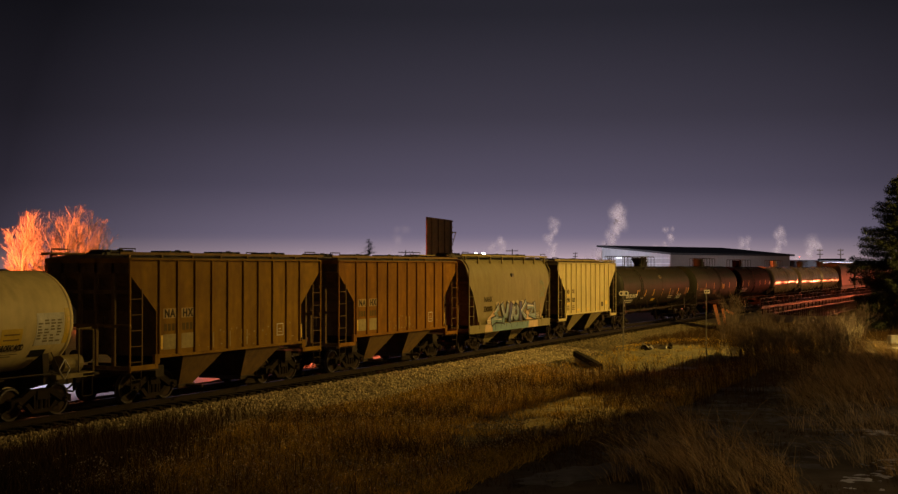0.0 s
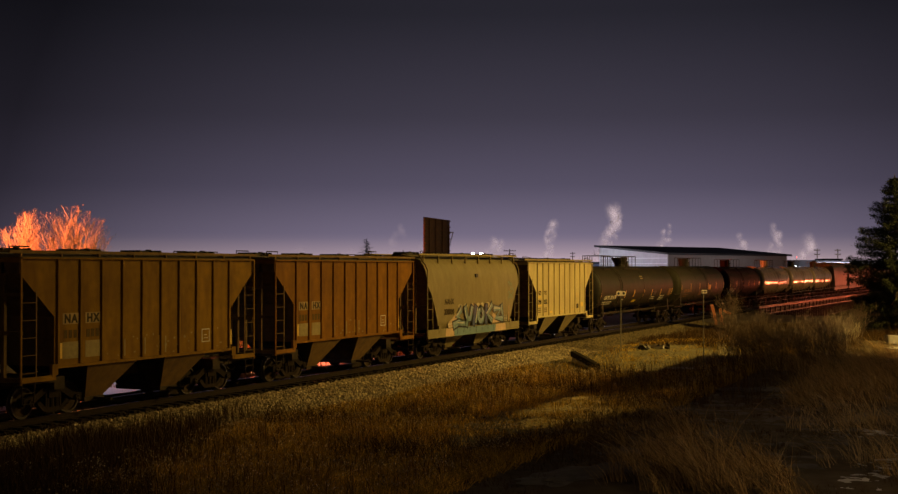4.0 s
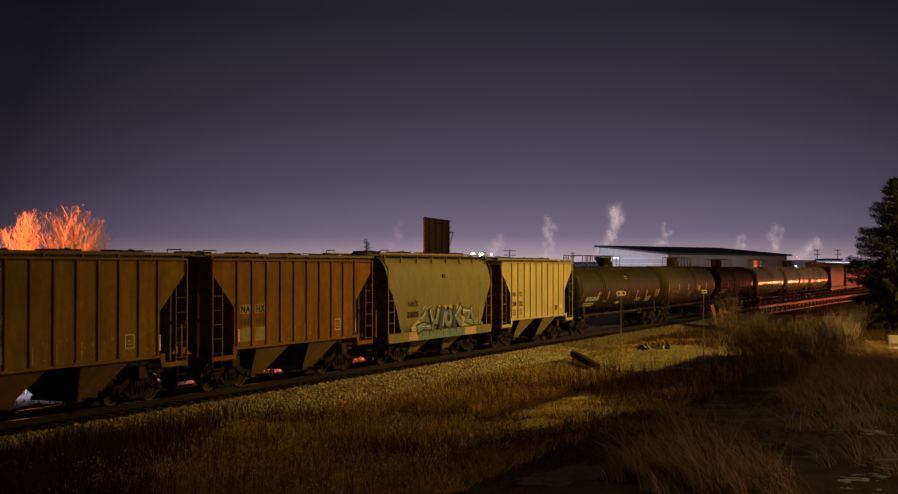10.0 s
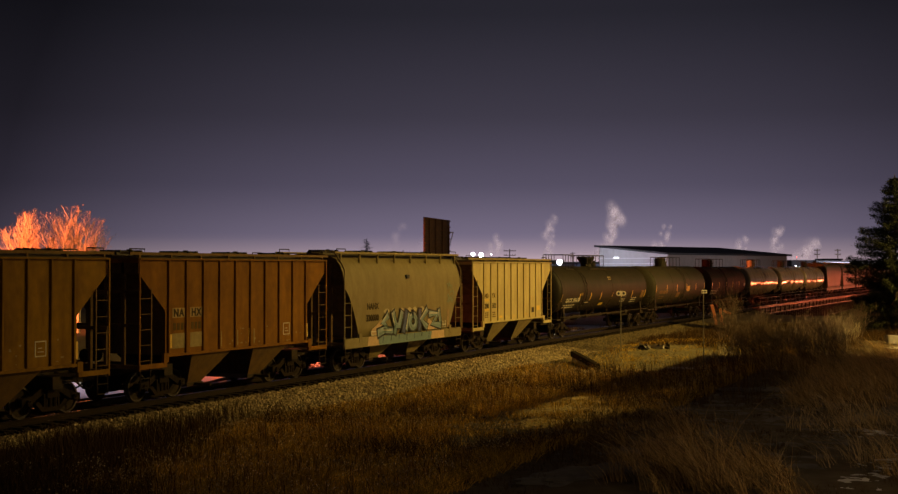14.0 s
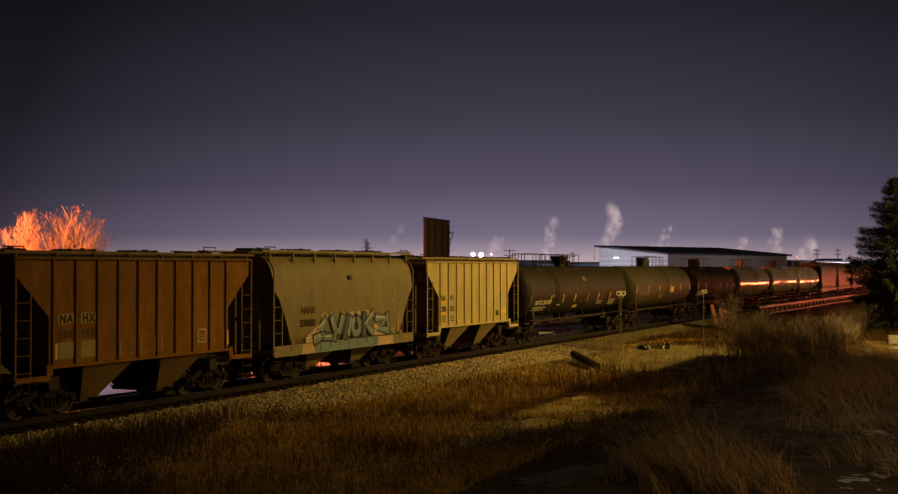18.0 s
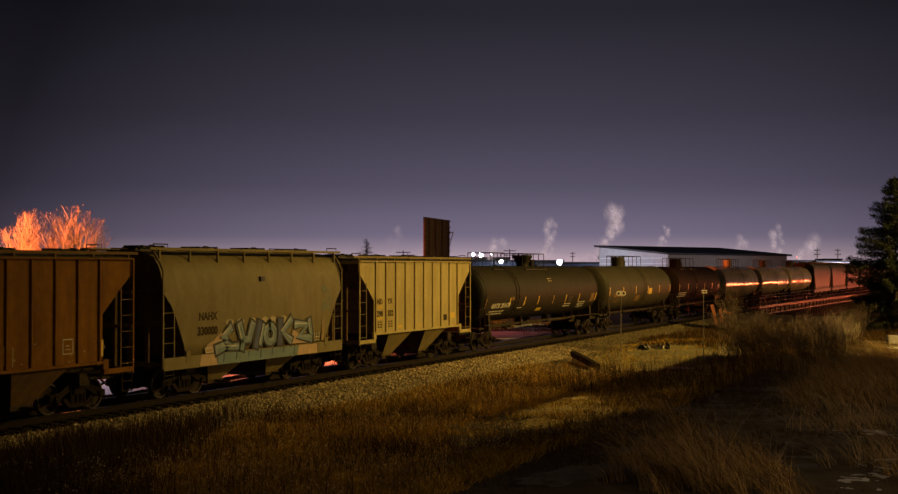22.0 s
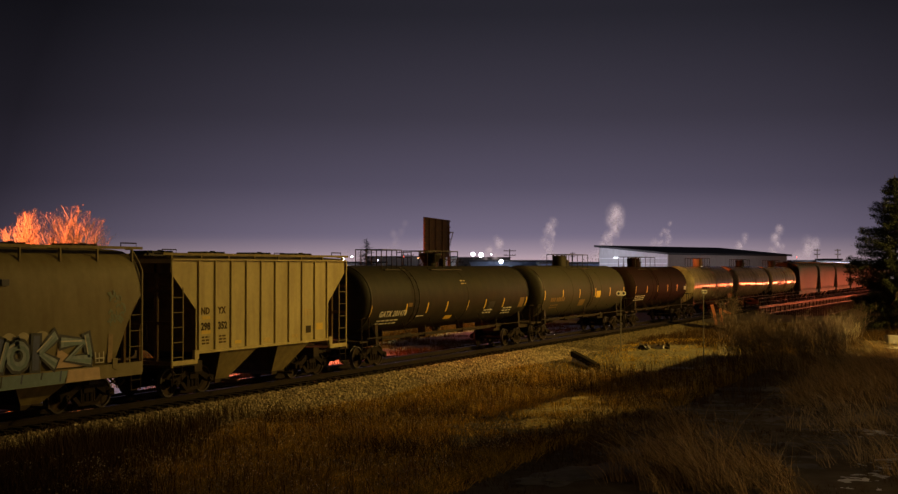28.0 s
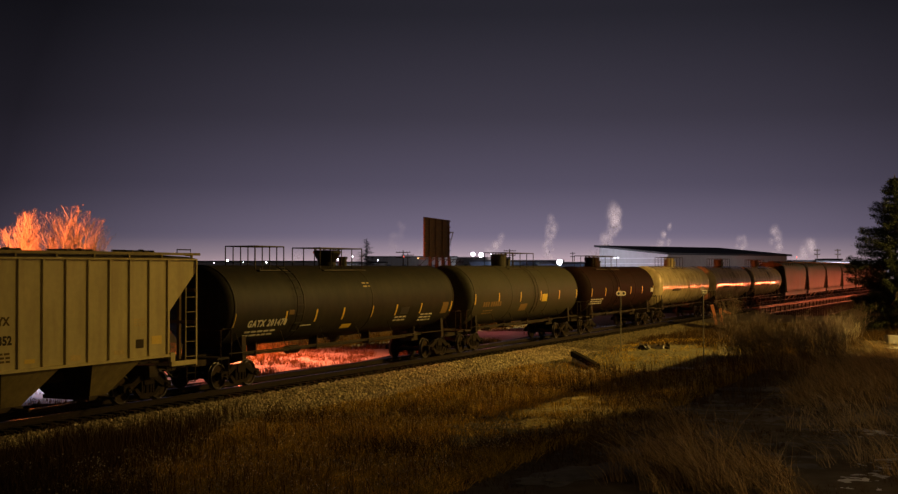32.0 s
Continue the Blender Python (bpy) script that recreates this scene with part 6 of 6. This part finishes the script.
def bush(x, y, h, spread_, count, material, label, lean=(0, 0)):
    e = thing("bush", label, "bush", "bushes on the verge", at=pose(x, y, ground_z(x, y)))
    v, f = [], []
    for k in range(int(count * 1.6)):
        a, r = random.uniform(0, 6.283), random.uniform(0, spread_)
        lines = []
        p = Vector((r * 0.5 * math.cos(a), r * 0.5 * math.sin(a), -0.05))
        d = Vector((0.45 * r / spread_ * math.cos(a) + lean[0], 0.45 * r / spread_ * math.sin(a) + lean[1], 1)).normalized()
        grow(lines, p, d, h * random.uniform(0.26, 0.42), 0.032, 3, 0.40, 0.22, (3, 3), 0.12)
        twigs(lines, v, f)
    raw("crown", v, f, material, e)
    bm = B()
    for k in range(3):
        a = 2.1 * k
        tube(bm, [(0.1 * math.cos(a), 0.1 * math.sin(a), -0.05), (0.25 * math.cos(a), 0.25 * math.sin(a), h * 0.3)], 0.022, 5, 0.6)
        part("stem", bm, material, e)
        bm = B()
    bm.free()
    return e


for px, dist, h, sp, n in ((1262, 78, 2.3, 0.9, 14), (1290, 72, 2.0, 1.1, 18), (1325, 70, 2.2, 1.3, 26), (1360, 69, 2.1, 1.3, 28), (1395, 68, 2.1, 1.3, 28), (1430, 69, 2.0, 1.3, 28),
                           (1465, 71, 1.9, 1.1, 26), (1488, 74, 2.3, 0.9, 14), (1345, 62, 1.6, 1.2, 18), (1300, 63, 1.6, 1.2, 18), (1400, 61, 1.8, 1.2, 18), (1450, 62, 1.9, 1.2, 18), (1275, 84, 3.0, 0.7, 10)):
    x, y = place(px, dist)
    # the one lit bush takes the pale bark, so its light sits in the colour
    bush(x, y, h * random.uniform(0.9, 1.2), sp, n, M_BARK if 1460 < px < 1480 else M_TWIG, "pale frosted leafless bush in a lamplit colour" if 1460 < px < 1480 else "leafless frosted grey-brown bush on the verge")

# frosted shrubs; the lamp light on them is put into their pale twig colour
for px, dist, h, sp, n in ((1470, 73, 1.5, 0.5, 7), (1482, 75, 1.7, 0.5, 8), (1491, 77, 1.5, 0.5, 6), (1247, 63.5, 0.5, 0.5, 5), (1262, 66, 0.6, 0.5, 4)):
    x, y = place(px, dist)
    bush(x, y, h, sp, n, M_FROST, "frosted leafless shrub in a pale lamplit colour")

# ---- grass ----


def blades(name, spots, material, label, h0, h1, w, lean, per=4, wild=0.35, fan=0.0, root=0.07):
    """Grass stems in tufts as one mesh: each stem a bent, tapering strip; fan: how far a tuft opens."""
    v, f = [], []
    for x, y, k in spots:
        tx, ty = lean[0] + random.gauss(0, 0.10), lean[1] + random.gauss(0, 0.10)
        for _ in range(per):
            h = random.uniform(h0, h1) * k
            a = random.uniform(0, 3.1416)
            cx_, cy_ = math.cos(a) * w, math.sin(a) * w
            ox, oy = random.gauss(0, root), random.gauss(0, root)
            bx_, by_ = x + ox, y + oy
            z = ground_z(bx_, by_)
            lx, ly = (tx + random.gauss(0, wild) + fan * ox / root) * h, (ty + random.gauss(0, wild) + fan * oy / root) * h
            n = len(v)
            v += [(bx_ - cx_, by_ - cy_, z - 0.03), (bx_ + cx_, by_ + cy_, z - 0.03),
                  (bx_ + lx * 0.35 - cx_ * 0.8, by_ + ly * 0.35 - cy_ * 0.8, z + h * 0.58), (bx_ + lx * 0.35 + cx_ * 0.8, by_ + ly * 0.35 + cy_ * 0.8, z + h * 0.58),
                  (bx_ + lx, by_ + ly, z + h * 0.96)]
            f += [(n, n + 1, n + 3, n + 2), (n + 2, n + 3, n + 4)]
    return tagged(raw(name, v, f, material, None, label), kind="stuff", category="grass")


def patchy(x, y, scale, seed):
    return noise.noise(Vector((x * scale, y * scale, seed)))


def scatter(count, x0, x1, y0, y1, keep):
    out = []
    while len(out) < count:
        x, y = random.uniform(x0, x1), random.uniform(y0, y1)
        k = keep(x, y)
        if k > 0:
            out.append((x, y, k))
    return out


def cleared(x, y):
    """The bare gravel patch beside the track, thinly grown."""
    return ((x - 8.0) / 4.6) ** 2 + ((y - 8.5) / 12.5) ** 2 < 1 or ((x - 12.6) / 2.3) ** 2 + ((y + 18.2) / 8.3) ** 2 < 1


def keep_field(x, y):
    if x < 4.2 + 0.6 * patchy(x, y, 0.4, 2.0) or (cleared(x, y) and random.random() < (0.985 if x > 10.2 and y < -9 else 0.95)):
        return 0
    if patchy(x, y, 0.9, 21.0) + 0.6 * patchy(x, y, 2.3, 4.0) < -0.10 and random.random() < 0.82:
        return 0
    if y > 0 and x > 8.5 and random.random() < 0.7:
        return 0
    p = patchy(x, y, 0.22, 5.0)
    if p < -0.25 and random.random() < 0.7:
        return 0
    edge = min(1.0, (x - 3.4) / 3.0)
    return max(0.3, (0.8 + 0.5 * p + 0.5 * patchy(x, y, 1.1, 12.0)) * edge)


blades("dry_grass", scatter(38000, 3.4, 14.5, -40, 22, keep_field), M_DRY, "dense knee-high dry yellow grass in the field", 0.07, 0.38, 0.008, (0.0, 0.0), 6, 0.62, 0.45, 0.10)
blades("tall_weed", scatter(2600, 4.0, 14, -40, 12, lambda x, y: keep_field(x, y) * 1.1), M_DARKGRASS, "tall upright brown weed stalks in the field", 0.3, 0.66, 0.009, (0.0, 0.0), 3, 0.12)


def stems(name, spots, material, label, h0, h1, w, per=6, droop=0.5, lean=(-0.9, -0.4), wild=0.3):
    """Long arching stems: each a thin strip in four bent pieces that bows over at its tip."""
    v, f = [], []
    for x, y, k in spots:
        push = random.uniform(0.1, 1.15)
        tx, ty = lean[0] * push + random.gauss(0, 0.3), lean[1] * push + random.gauss(0, 0.3)
        for _ in range(per):
            h = random.uniform(h0, h1) * k * (1.35 if random.random() < 0.12 else 1.0)
            a = random.uniform(0, 3.1416)
            wx, wy = math.cos(a) * w, math.sin(a) * w
            bx_, by_ = x + random.gauss(0, 0.09), y + random.gauss(0, 0.09)
            lx, ly = tx + random.gauss(0, wild), ty + random.gauss(0, wild)
            z = ground_z(bx_, by_) - 0.03
            d = droop * random.uniform(0.3, 1.3)
            n = len(v)
            for i, u in enumerate((0.0, 0.3, 0.58, 0.82, 1.0)):
                g = u ** 1.7 * h
                q = 1.0 - 0.75 * u
                px_, py_, pz_ = bx_ + lx * g, by_ + ly * g, z + h * (u - d * 0.42 * u ** 3)
                v += [(px_ - wx * q, py_ - wy * q, pz_), (px_ + wx * q, py_ + wy * q, pz_)]
            f += [(n + 2 * i, n + 2 * i + 1, n + 2 * i + 3, n + 2 * i + 2) for i in range(4)]
    return tagged(raw(name, v, f, material, None, label), kind="stuff", category="grass")


# long grass stands in separate clumps on the near bank, with snow-dusted earth between them
CLUMPS = [(1215, 29.0, 2.0), (1285, 27.0, 1.4), (1180, 34.5, 1.3), (1480, 43.0, 2.0), (1545, 47.0, 2.2), (1425, 46.0, 1.3), (1560, 38.0, 0.9),
          (1505, 53.0, 2.2), (1440, 55.0, 1.7), (1380, 56.0, 1.4), (1560, 57.0, 2.0), (1566, 27.5, 0.6), (1330, 58.0, 1.2), (1500, 62.0, 1.5), (1545, 66.0, 1.4),
          (1120, 33.0, 0.8), (1140, 26.2, 1.2), (1230, 25.4, 1.2), (1320, 25.0, 0.9), (1375, 25.2, 0.6)]
spots = []
for px, dist, r in CLUMPS:
    cx0, cy0 = place(px, dist)
    for _ in range(int(48 * r * r)):
        a, q = random.uniform(0, 6.283), r * random.random() ** 0.6
        sx0, sy0 = cx0 + q * math.cos(a), cy0 + q * math.sin(a)
        if patchy(sx0, sy0, 1.1, 6.0) > -0.12:
            spots.append((sx0, sy0, (1.15 - 0.6 * q / r) * random.uniform(0.35, 1.3)))
stems("dry_grass", spots, M_PALEGRASS, "long windblown straw-coloured grass clumps arching over", 0.5, 1.5, 0.006, 9, 0.55, (-0.9, -0.4), 0.18)
wisps = [p for p in spots if random.random() < 0.22]
for cx0, cy0, r in ((20.9, -16.2, 1.6), (22.2, -22.8, 1.1), (20.3, -17.6, 1.4), (21.6, -24.6, 1.0), (19.4, -12.5, 1.6), (17.6, -25.5, 1.0)):
    for _ in range(int(22 * r * r)):
        a, q = random.uniform(0, 6.283), r * random.random() ** 0.6
        wisps.append((cx0 + q * math.cos(a), cy0 + q * math.sin(a), random.uniform(0.3, 0.8)))
stems("dry_grass", wisps, M_STRAW, "long bleached wisps standing out of the grass clumps", 0.7, 1.6, 0.006, 5, 0.7, (-0.9, -0.4), 0.4)
stems("tall_weed", [p for p in spots if random.random() < 0.25], M_DARKWEED, "dark dead stems standing in the grass clumps", 0.4, 1.1, 0.008, 6, 0.4)


def keep_right(x, y):
    return 0.6 if x > 12.6 + patchy(x, y, 0.3, 9.0) and patchy(x, y, 0.5, 4.0) > -0.05 else 0


blades("dry_grass", scatter(5600, 11.5, 26, -36, 24, keep_right), M_DARKWEED, "short dead grass between the clumps", 0.05, 0.3, 0.005, (-0.25, -0.1), 6, 0.45)
blades("dry_grass", scatter(3200, 3.6, 13, 17, 46, lambda x, y: 0.8 + 0.5 * patchy(x, y, 0.4, 1.5)), M_DARKWEED, "low brown grass on the far verge", 0.15, 0.5, 0.010, (0, 0), 6, 0.3)
blades("tall_weed", scatter(1100, 9, 17, -12, 20, lambda x, y: 0 if cleared(x, y) else 1.0), M_DARKWEED, "thin dark weeds along the verge", 0.5, 1.3, 0.006, (-0.1, -0.1), 4, 0.2)
blades("dry_grass", scatter(2600, -9.5, -3.4, -12, 16, lambda x, y: 0.9 if patchy(x, y, 0.6, 3) > 0.0 else 0), M_DARKGRASS, "dead grass standing in the snow close to the track", 0.12, 0.5, 0.009, (0, 0), 4, 0.3)
blades("dry_grass", scatter(3500, -14, -3.6, -30, 40, lambda x, y: 0.7 if patchy(x, y, 0.3, 8) > 0.15 else 0), M_DARKGRASS, "sparse dead grass poking through the snow", 0.2, 0.5, 0.010, (0, 0), 4, 0.25)

def keep_dark(x, y):
    edge = -26.3 - 1.82 * (x - 3.9) + 2.5 * patchy(x, y, 0.35, 3.0)
    return 0 if random.random() < (y - edge + 5.0) / 8.0 else 0.85 + 0.4 * patchy(x, y, 0.5, 3.0)


blades("tall_weed", scatter(6500, 3.3, 12, -42, -16, keep_dark), M_DARKWEED, "dense dark dead weed stalks along the track", 0.35, 0.9, 0.006, (0, 0), 6, 0.16)

spots = []
for px, dist, r in ((860, 47, 1.6), (1010, 46, 1.3), (1090, 42, 1.1), (1130, 37.5, 0.9), (1040, 33.0, 1.0), (940, 31, 1.5), (1150, 44, 1.4), (1075, 37, 0.8), (1025, 35.5, 0.8), (760, 38, 1.2), (620, 36, 1.4), (500, 37, 1.2), (700, 31, 1.5), (1512, 79, 1.5), (1540, 80, 1.8), (1566, 82, 1.6), (1500, 84, 1.6), (1535, 86, 1.8)):
    cx0, cy0 = place(px, dist)
    for _ in range(int(70 * r * r)):
        a, q = random.uniform(0, 6.283), r * random.random() ** 0.7
        spots.append((cx0 + q * math.cos(a) * 1.3, cy0 + q * math.sin(a), random.uniform(0.4, 1.1)))
stems("tall_weed", spots, M_DARKWEED, "clumps of dark dead weeds scattered through the field", 0.35, 0.85, 0.006, 6, 0.25, (-0.2, -0.1), 0.3)

blades("dry_grass", scatter(1500, 9.9, 14.6, -24, -10, lambda x, y: 0.8 + patchy(x, y, 0.9, 2.0) if patchy(x, y, 1.3, 7.0) > -0.1 else 0), M_DRY, "short yellow tufts on the bare patch", 0.05, 0.2, 0.006, (0, 0), 7, 0.4, 0.4)

stems("tall_weed", scatter(900, -12.5, -9.6, -8, 34, lambda x, y: random.uniform(0.5, 1.1)), M_DARKGRASS, "dead brush along the edge of the yard behind the track", 0.5, 1.25, 0.012, 7, 0.3, (0.0, 0.0), 0.35)

# pale seed heads on the weeds
v, f = [], []
for x, y, k in scatter(16000, 3.6, 14, -38, 10, keep_field):
    z = ground_z(x, y) + random.uniform(0.18, 0.55) * k
    r = random.uniform(0.009, 0.021)
    n = len(v)
    q = Euler((random.uniform(0, 6), random.uniform(0, 6), random.uniform(0, 6))).to_matrix()
    v += [Vector((x, y, z)) + q @ Vector(p) * r for p in ((1, 0, 0), (-0.5, 0.9, 0), (-0.5, -0.9, 0), (0, 0, 1.6))]
    f += [(n, n + 1, n + 2), (n, n + 1, n + 3), (n + 1, n + 2, n + 3), (n + 2, n, n + 3)]
tagged(raw("seed_head", v, f, M_SEED, None, "pale dry seed heads scattered over the field weeds"), kind="stuff", category="grass")

# snow drifts on the near bank
def crust(name, x0, x1, y0, y1, step, rough, sink, material, label, seed):
    """A thin uneven crust of snow that breaks through the ground's surface in ragged patches."""
    xs, ys = list(np.arange(x0, x1, step)), list(np.arange(y0, y1, step))
    cv = []
    for y in ys:
        for x in xs:
            rim = min(1.0, (x - x0) / 0.6, (x1 - x) / 0.6, (y - y0) / 0.6, (y1 - y) / 0.6)
            h = noise.noise(Vector((x * 0.9, y * 1.6, seed))) + 0.7 * noise.noise(Vector((x * 2.6, y * 4.2, seed + 5))) + 0.4 * noise.noise(Vector((x * 8, y * 9, seed + 9)))
            cv.append((x, y, ground_z(x, y) + rough * h - sink - 0.12 * (1 - max(0.0, rim))))
    m = len(xs)
    cf = [(j * m + i, j * m + i + 1, (j + 1) * m + i + 1, (j + 1) * m + i) for j in range(len(ys) - 1) for i in range(m - 1)]
    tagged(raw(name, cv, cf, material, None, label, True), kind="structure", category="snow")


crust("snow_crust", 19.6, 23.6, -20.0, -16.9, 0.07, 0.075, 0.015, M_SNOW, "ragged crust of old snow between the grass clumps", 1.0)
crust("snow_crust", 21.0, 23.0, -28.4, -21.6, 0.07, 0.075, 0.015, M_SNOW, "ragged crust of old snow along the trodden path", 4.0)
crust("snow_crust", 13.6, 21.5, -26.5, -6.5, 0.12, 0.08, 0.02, M_DIRTYSNOW, "thin dirty snow dusting the trodden ground", 8.0)
DRIFTS = [(16.5, -28.6, 0.8, 1.9, -20)]
for k, (x, y, a, b, turn) in enumerate(DRIFTS + list(((17.0, -7.0, 2.2, 0.8, 15), (20.2, 20.8, 2.4, 0.6, 24), (10.8, 2.4, 0.7, 0.5, 0)))):
    bm = B()
    bmesh.ops.create_icosphere(bm, subdivisions=5 if a * b > 0.3 else 3, radius=1.0)
    for v in bm.verts:
        n = noise.noise(v.co * 1.6 + Vector((k * 7.0, 0, 0))) + 0.5 * noise.noise(v.co * 5 + Vector((0, k * 3.0, 0)))
        v.co = Vector((v.co.x * a * (1 + 0.35 * n), v.co.y * b * (1 + 0.35 * n), v.co.z * 0.05 * (1 + 0.4 * n) + (0.05 if k else 0.03) * noise.noise(Vector((v.co.x * a * 3.2, v.co.y * b * 3.2, k * 5.0))) - 0.02))
    o = part("snow_drift", bm, M_DIRTYSNOW if k < 1 or x == 17.0 else M_SNOW, None, "thin crusted snow drift among the dry grass", smooth=True)
    o.matrix_world = pose(x, y, ground_z(x, y) + 0.02, 0, 0, turn)
    tagged(o, category="snow", group="snow drifts", kind="stuff")


# ---- the rolling of the train and the steam ----


def rolled(t):
    return float(np.interp(t, R_T, R_P))


def motions():
    for ob, s in rolling:
        walk(ob, [(t, pose(0, s - p, 0)) for t, p in ROLL])
    # wheel turns: rows close enough that a wheel turns well under a quarter between them
    times, last = [0.0], 0.0
    for i in range(1, 961):
        t = i / 30
        if rolled(t) - rolled(last) > 0.58:
            times.append((i - 1) / 30 if (i - 1) / 30 > times[-1] else t)
            last = times[-1]
    times.append(32.0)
    for ob, y in turning:
        rows = []
        for t in times:
            a = rolled(t) / WHEEL_R
            rows.append((t, Matrix.Translation((0, y, WHEEL_R)) @ Matrix.Rotation(a, 4, "X")))
        walk(ob, rows)
    for k, (ob, at) in enumerate(puffs):
        rows = []
        for i in range(17):
            t = 2.0 * i
            w = 0.9 * i + k * 1.3
            rows.append((t, pose(at[0] + 1.6 * math.sin(w), at[1], at[2] + 1.2 * math.sin(0.7 * w + k), 0, 25 * math.sin(w * 0.8 + k), 24.58 + 10 * math.sin(w * 0.5))))
        walk(ob, rows)


motions()
